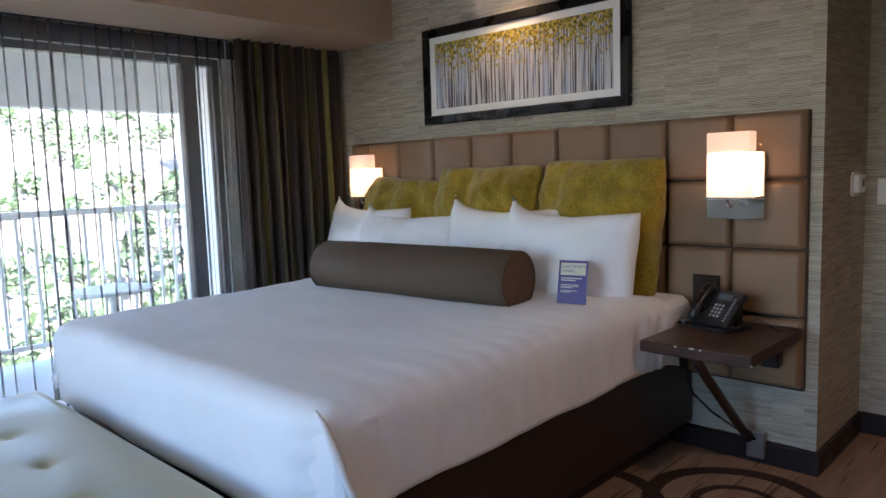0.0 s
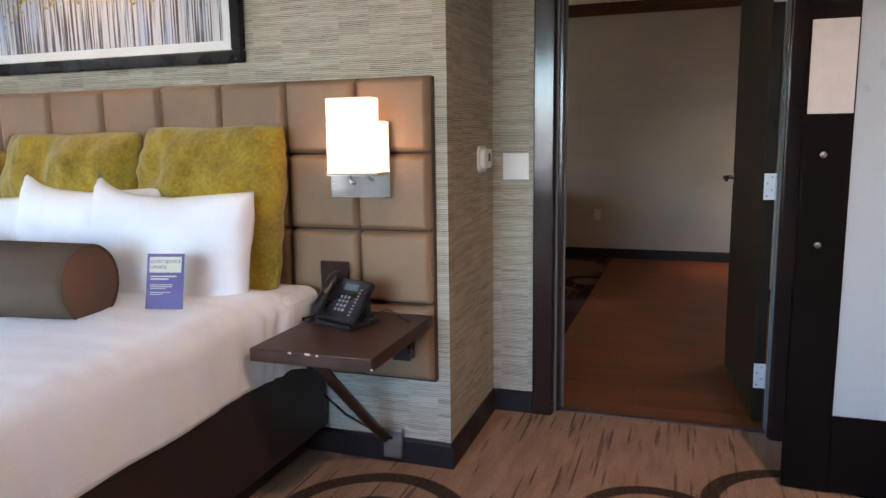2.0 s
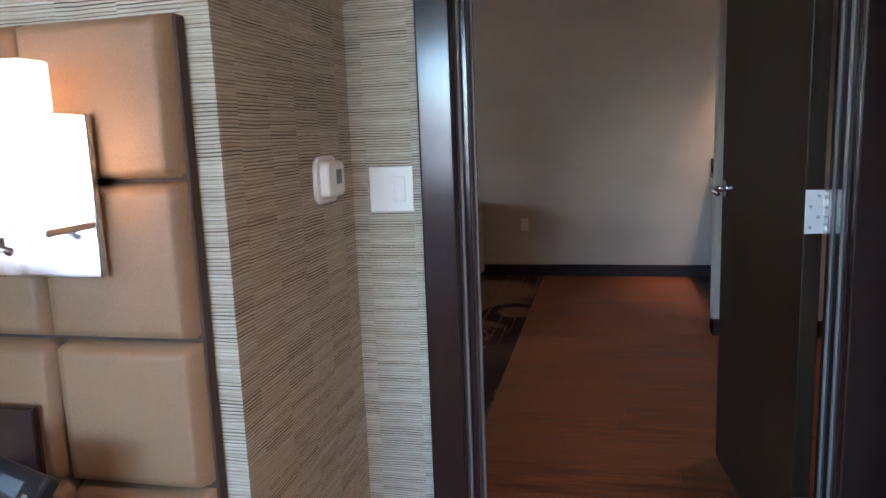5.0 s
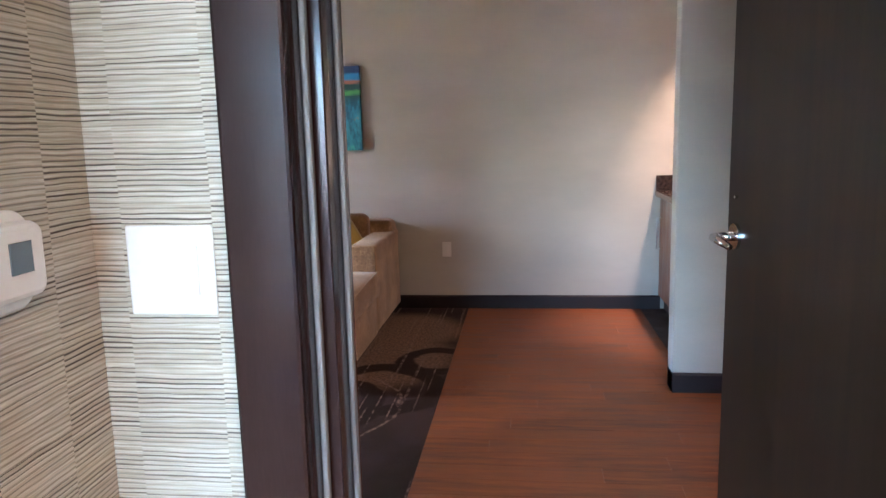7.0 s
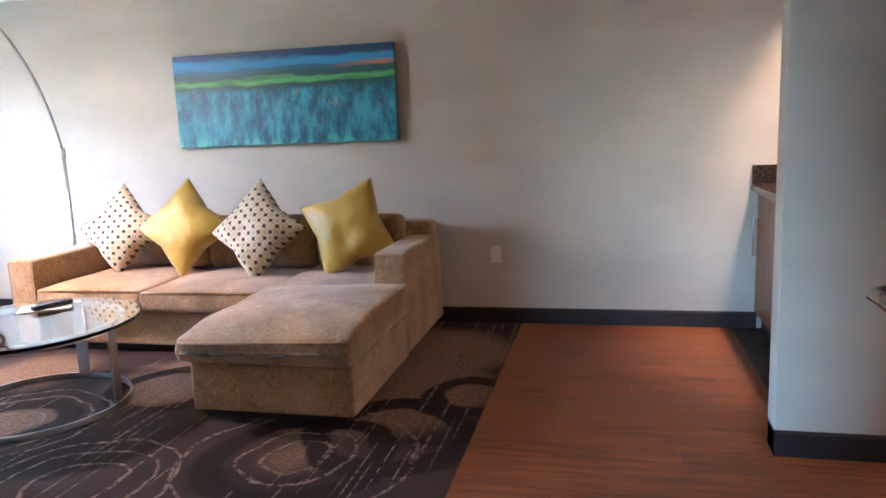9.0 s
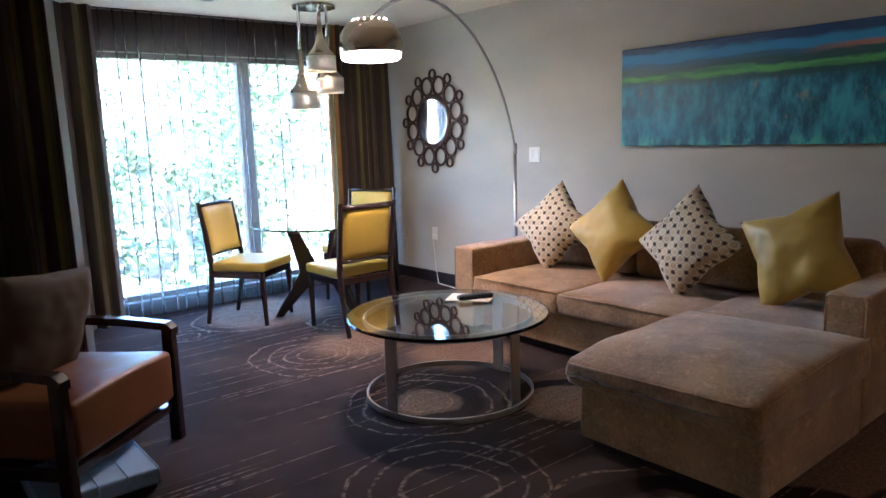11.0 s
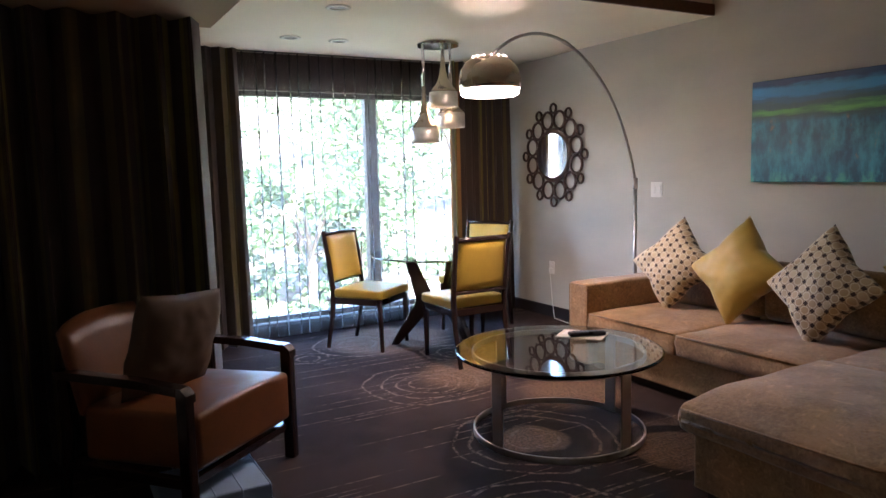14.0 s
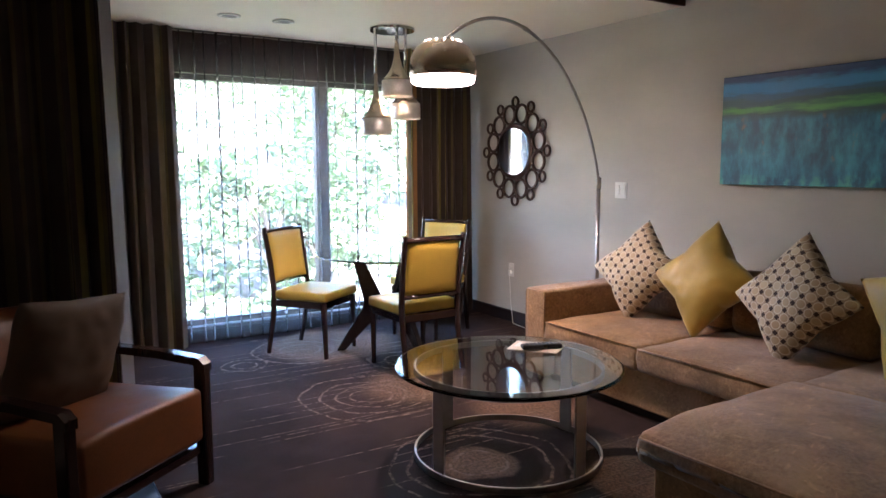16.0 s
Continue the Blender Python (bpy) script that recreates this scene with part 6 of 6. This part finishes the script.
def boomerang(a):
    """A flat bent leg: a foot outside, a knee towards the middle, a tip under the glass."""
    bm = bmesh.new()
    prof = [(0.36, 0.0), (0.42, 0.0), (0.22, 0.32), (0.20, 0.36), (0.30, 0.728), (0.22, 0.728), (0.07, 0.40), (0.055, 0.35), (0.09, 0.28)]
    A = [bm.verts.new((x, -0.022, z)) for x, z in prof]
    B = [bm.verts.new((x, 0.022, z)) for x, z in prof]
    bm.faces.new(A)
    bm.faces.new(B[::-1])
    for i in range(len(prof)):
        j = (i + 1) % len(prof)
        bm.faces.new((A[i], B[i], B[j], A[j]))
    bmesh.ops.bevel(bm, geom=bm.edges[:], offset=0.005, segments=1, affect="EDGES")
    bm.transform(pose(0, 0, 0, 0, 0, a))
    return bm


for a in (-112, 8, 128):
    part("leg", boomerang(a), M["espresso"], dt, "bent dark wooden leg")
part("hub", lathe([(0, 0.30), (0.07, 0.30), (0.075, 0.36), (0.07, 0.41), (0, 0.41)], 20), M["espresso"], dt)


def dining_chair(m, label):
    """Seat front points along +y."""
    c = thing("dining_chair", label, "chair", m, "dining chairs")
    for sx in (-1, 1):
        part("back_leg", tube([(sx * 0.215, -0.27, 0.0), (sx * 0.22, -0.215, 0.28), (sx * 0.222, -0.20, 0.47), (sx * 0.225, -0.225, 0.70), (sx * 0.228, -0.27, 0.945)], [0.017, 0.021, 0.022, 0.021, 0.018], 8), M["espresso"], c)
        part("front_leg", tube([(sx * 0.205, 0.225, 0.0), (sx * 0.21, 0.215, 0.41)], [0.016, 0.024], 8), M["espresso"], c)
        part("side_rail", box((sx * 0.215 - 0.011, -0.2, 0.365), (sx * 0.215 + 0.011, 0.21, 0.415), 0.003), M["espresso"], c)
    part("front_rail", box((-0.21, 0.205, 0.365), (0.21, 0.228, 0.415), 0.003), M["espresso"], c)
    part("rear_rail", box((-0.215, -0.215, 0.365), (0.215, -0.19, 0.415), 0.003), M["espresso"], c)
    bm = box((-0.235, -0.19, 0.417), (0.235, 0.245, 0.485), 0.018, 3)
    bmesh.ops.subdivide_edges(bm, edges=[e for e in bm.edges if e.calc_length() > 0.2], cuts=6, use_grid_fill=True)
    for v in bm.verts:
        if v.co.z > 0.46:
            v.co.z += 0.014 * max(0, 1 - (v.co.x / 0.235) ** 2) * max(0, 1 - (v.co.y / 0.24) ** 2)
    part("seat", bm, M["yellow"], c, "yellow vinyl seat pad", True)
    for z, h in ((0.915, 0.035), (0.535, 0.03)):
        y = -0.255 if z > 0.7 else -0.205
        pts = [(-0.222, y - 0.008, z), (-0.1, y - 0.022, z + 0.002), (0, y - 0.026, z + 0.003), (0.1, y - 0.022, z + 0.002), (0.222, y - 0.008, z)]
        part("top_rail" if z > 0.7 else "lower_rail", tube(pts, h * 0.62, 8, None, 0.6), M["espresso"], c, smooth=True)
    bm = bmesh.new()
    g = {}
    for i in range(13):
        for j in range(13):
            for s in (0, 1):
                u, v = i / 6 - 1, j / 6 - 1
                e = ((1 - u ** 6) * (1 - v ** 6)) ** 0.5
                z = 0.725 + v * 0.18
                yb = -0.20 - (z - 0.53) * 0.145 - 0.020 * (1 - u * u)
                g[i, j, s] = bm.verts.new((u * 0.203, yb + (1 if s else -1) * (0.008 + 0.017 * e), z))
    for i in range(12):
        for j in range(12):
            bm.faces.new((g[i, j, 0], g[i + 1, j, 0], g[i + 1, j + 1, 0], g[i, j + 1, 0]))
            bm.faces.new((g[i, j, 1], g[i, j + 1, 1], g[i + 1, j + 1, 1], g[i + 1, j, 1]))
    for k in range(12):
        for q in (((k, 0), (k + 1, 0)), ((k, 12), (k + 1, 12)), ((0, k), (0, k + 1)), ((12, k), (12, k + 1))):
            bm.faces.new((g[(*q[0], 0)], g[(*q[0], 1)], g[(*q[1], 1)], g[(*q[1], 0)]))
    part("back_pad", bm, M["yellow"], c, "yellow vinyl back pad", True)
    return c


ch = dining_chair(pose(-4.20, 6.69, 0, 0, 0, 92), "yellow vinyl dining chair with a dark frame, back to the room")
tagged(copy_thing(ch, pose(-4.99, 6.26, 0, 0, 0, -54)), "yellow vinyl dining chair with a dark frame beside the window")
tagged(copy_thing(ch, pose(-5.02, 7.30, 0, 0, 0, -154)), "yellow vinyl dining chair with a dark frame in the far corner")

# armchair: local front along +y
ac = thing("armchair", "cognac leather armchair with an open dark wooden frame", "armchair", pose(-3.09, 4.50, 0, 0, 0, -50))
for s in (-1, 1):
    x = s * 0.365
    part("front_leg", box((x - 0.024, 0.30, 0.0), (x + 0.024, 0.355, 0.55), 0.006), M["espresso"], ac)
    part("rear_leg", tube([(x, -0.36, 0.0), (x, -0.31, 0.30), (x, -0.32, 0.585)], [0.022, 0.026, 0.022], 8), M["espresso"], ac)
    bm = bmesh.new()
    pr = [(0.36, 0.545), (0.33, 0.572), (0.10, 0.590), (-0.34, 0.596)]
    for (y0, z0), (y1, z1) in zip(pr, pr[1:]):
        a = [bm.verts.new((x + dx, y, z + dz)) for y, z in ((y0, z0), (y1, z1)) for dx, dz in ((-0.027, -0.035), (0.027, -0.035), (0.027, 0), (-0.027, 0))]
        for q in ((0, 1, 2, 3), (7, 6, 5, 4), (0, 4, 5, 1), (1, 5, 6, 2), (2, 6, 7, 3), (3, 7, 4, 0)):
            bm.faces.new([a[k] for k in q])
    bmesh.ops.remove_doubles(bm, verts=bm.verts, dist=0.0005)
    part("arm", bm, M["espresso"], ac, "dark lacquered arm rest")
    part("side_rail", box((x - 0.016, -0.32, 0.150), (x + 0.016, 0.31, 0.195), 0.004), M["espresso"], ac)
part("front_rail", box((-0.345, 0.300, 0.150), (0.345, 0.335, 0.188), 0.004), M["espresso"], ac)
part("rear_rail", box((-0.345, -0.33, 0.150), (0.345, -0.30, 0.195), 0.004), M["espresso"], ac)
bm = box((-0.335, -0.26, 0.19), (0.335, 0.355, 0.425), 0.026, 4)
bmesh.ops.subdivide_edges(bm, edges=[e for e in bm.edges if e.calc_length() > 0.15], cuts=8, use_grid_fill=True)
for v in bm.verts:
    lift = 0.02 * (v.co.y + 0.26) / 0.6
    if v.co.z > 0.35:
        lift += 0.012 * max(0, 1 - (v.co.x / 0.335) ** 2) + 0.004 * noise.noise(Vector((v.co.x * 9, v.co.y * 9, 3.0)))
    v.co.z += lift
part("seat", bm, M["chair_leather"], ac, "thick cognac leather seat", True)
bm = bmesh.new()
g = {}
for i in range(17):
    for j in range(9):
        for s in (0, 1):
            u, v = i / 8 - 1, j / 8
            top = 0.80 - 0.05 * abs(u) ** 3
            z = 0.40 + (top - 0.40) * v
            e = ((1 - abs(u) ** 6) * (1 - abs(2 * v - 1) ** 6)) ** 0.5
            y = -0.33 - 0.10 * v + 0.10 * u * u + (1 if s else -1) * (0.012 + 0.045 * e)
            g[i, j, s] = bm.verts.new((u * 0.36, y, z))
for i in range(16):
    for j in range(8):
        bm.faces.new((g[i, j, 0], g[i + 1, j, 0], g[i + 1, j + 1, 0], g[i, j + 1, 0]))
        bm.faces.new((g[i, j, 1], g[i, j + 1, 1], g[i + 1, j + 1, 1], g[i + 1, j, 1]))
for k in range(16):
    for jj in (0, 8):
        bm.faces.new((g[k, jj, 0], g[k, jj, 1], g[k + 1, jj, 1], g[k + 1, jj, 0]))
for k in range(8):
    for ii in (0, 16):
        bm.faces.new((g[ii, k, 0], g[ii, k, 1], g[ii, k + 1, 1], g[ii, k + 1, 0]))
part("backrest", bm, M["chair_leather"], ac, "curved cognac leather backrest", True)
cu = thing("throw_cushion", "brown square cushion resting on the leather armchair", "cushion", pose(-3.105, 4.475, 0.650, -14, -5, -52))
part("cover", cushion(0.50, 0.48, 0.17, 26, 0.06, 0.016, 21), M["brown_cloth"], cu, smooth=True)
# no real footstool: a raised slab coloured like bluish daylight on the floor
ot = thing("footstool", "low pale blue ridged slab standing in for daylit floor under the armchair", "footstool")
part("pad", box((-3.02, 4.32, 0.02), (-2.62, 4.765, 0.09), 0.012, 2), M["pale"], ot)
for y in (4.42, 4.53, 4.64, 4.758):
    part("seam", tube([(-3.01, y, 0.091), (-2.63, y, 0.091), (-2.619, y, 0.085), (-2.619, y, 0.03)], 0.004, 6), M["pale"], ot, smooth=True)
part("base", box((-3.00, 4.34, 0.0), (-2.64, 4.75, 0.021)), M["black"], ot)

# wet bar in the nook
cabn = thing("bar_cabinet", "walnut bar cabinet with slim steel handles", "cabinet")
part("body", box((1.155, 6.41, 0.10), (1.62, 8.11, 0.875), 0.003), M["cabinet"], cabn)
part("plinth", box((1.18, 6.41, 0.0), (1.60, 8.11, 0.10)), M["base"], cabn)
ys = [6.42, 6.98, 7.54, 8.10]
for k in range(3):
    dr = part("door", box((1.132, ys[k] + 0.004, 0.115), (1.154, ys[k + 1] - 0.004, 0.86), 0.003), M["cabinet"], cabn, "walnut cabinet door")
    for y in ((ys[k] + 0.045,) if k == 1 else (ys[k + 1] - 0.045,)):
        part("handle", tube([(1.132, y, 0.48), (1.105, y, 0.48), (1.105, y, 0.72), (1.132, y, 0.72)], 0.006, 8), M["steel"], dr, "slim steel bar handle", True)
wt_ = thing("bar_worktop", "dark granite worktop with an upstand", "worktop")
part("slab", box((1.095, 6.41, 0.877), (1.63, 8.12, 0.918), 0.005), M["granite"], wt_)
part("upstand", box((1.10, 8.10, 0.919), (1.63, 8.122, 1.035), 0.003), M["granite"], wt_)
structure("nook_floor_strip", box((1.0, 6.41, -0.006), (1.18, 8.10, 0.003)), M["base"], "black floor strip before the bar cabinet", "floor strip")

# wooden floor planks
rng = random.Random(12)
pm = {}
y = YD0 + 0.105
while y < YS - 0.001:
    w = min(0.127, YS - y)
    x = round(SOFA_X - rng.uniform(0, 1.0), 2)
    while x < XR:
        x1 = x + 1.2
        a, b = max(x, SOFA_X), min(x1, XR)
        if b - a > 0.03:
            key = (round(b - a, 2), round(w, 3))
            if key not in pm:
                o = part("plank", box((0, 0, -0.014), (key[0] - 0.0005, w - 0.0005, 0.0), 0.0007, 1), M["floor_wood"], wood)
                pm[key] = o.data
            else:
                o = new("plank", pm[key])
                o.parent = wood
            o.location = (a, y, 0)
        x = x1
    y += w
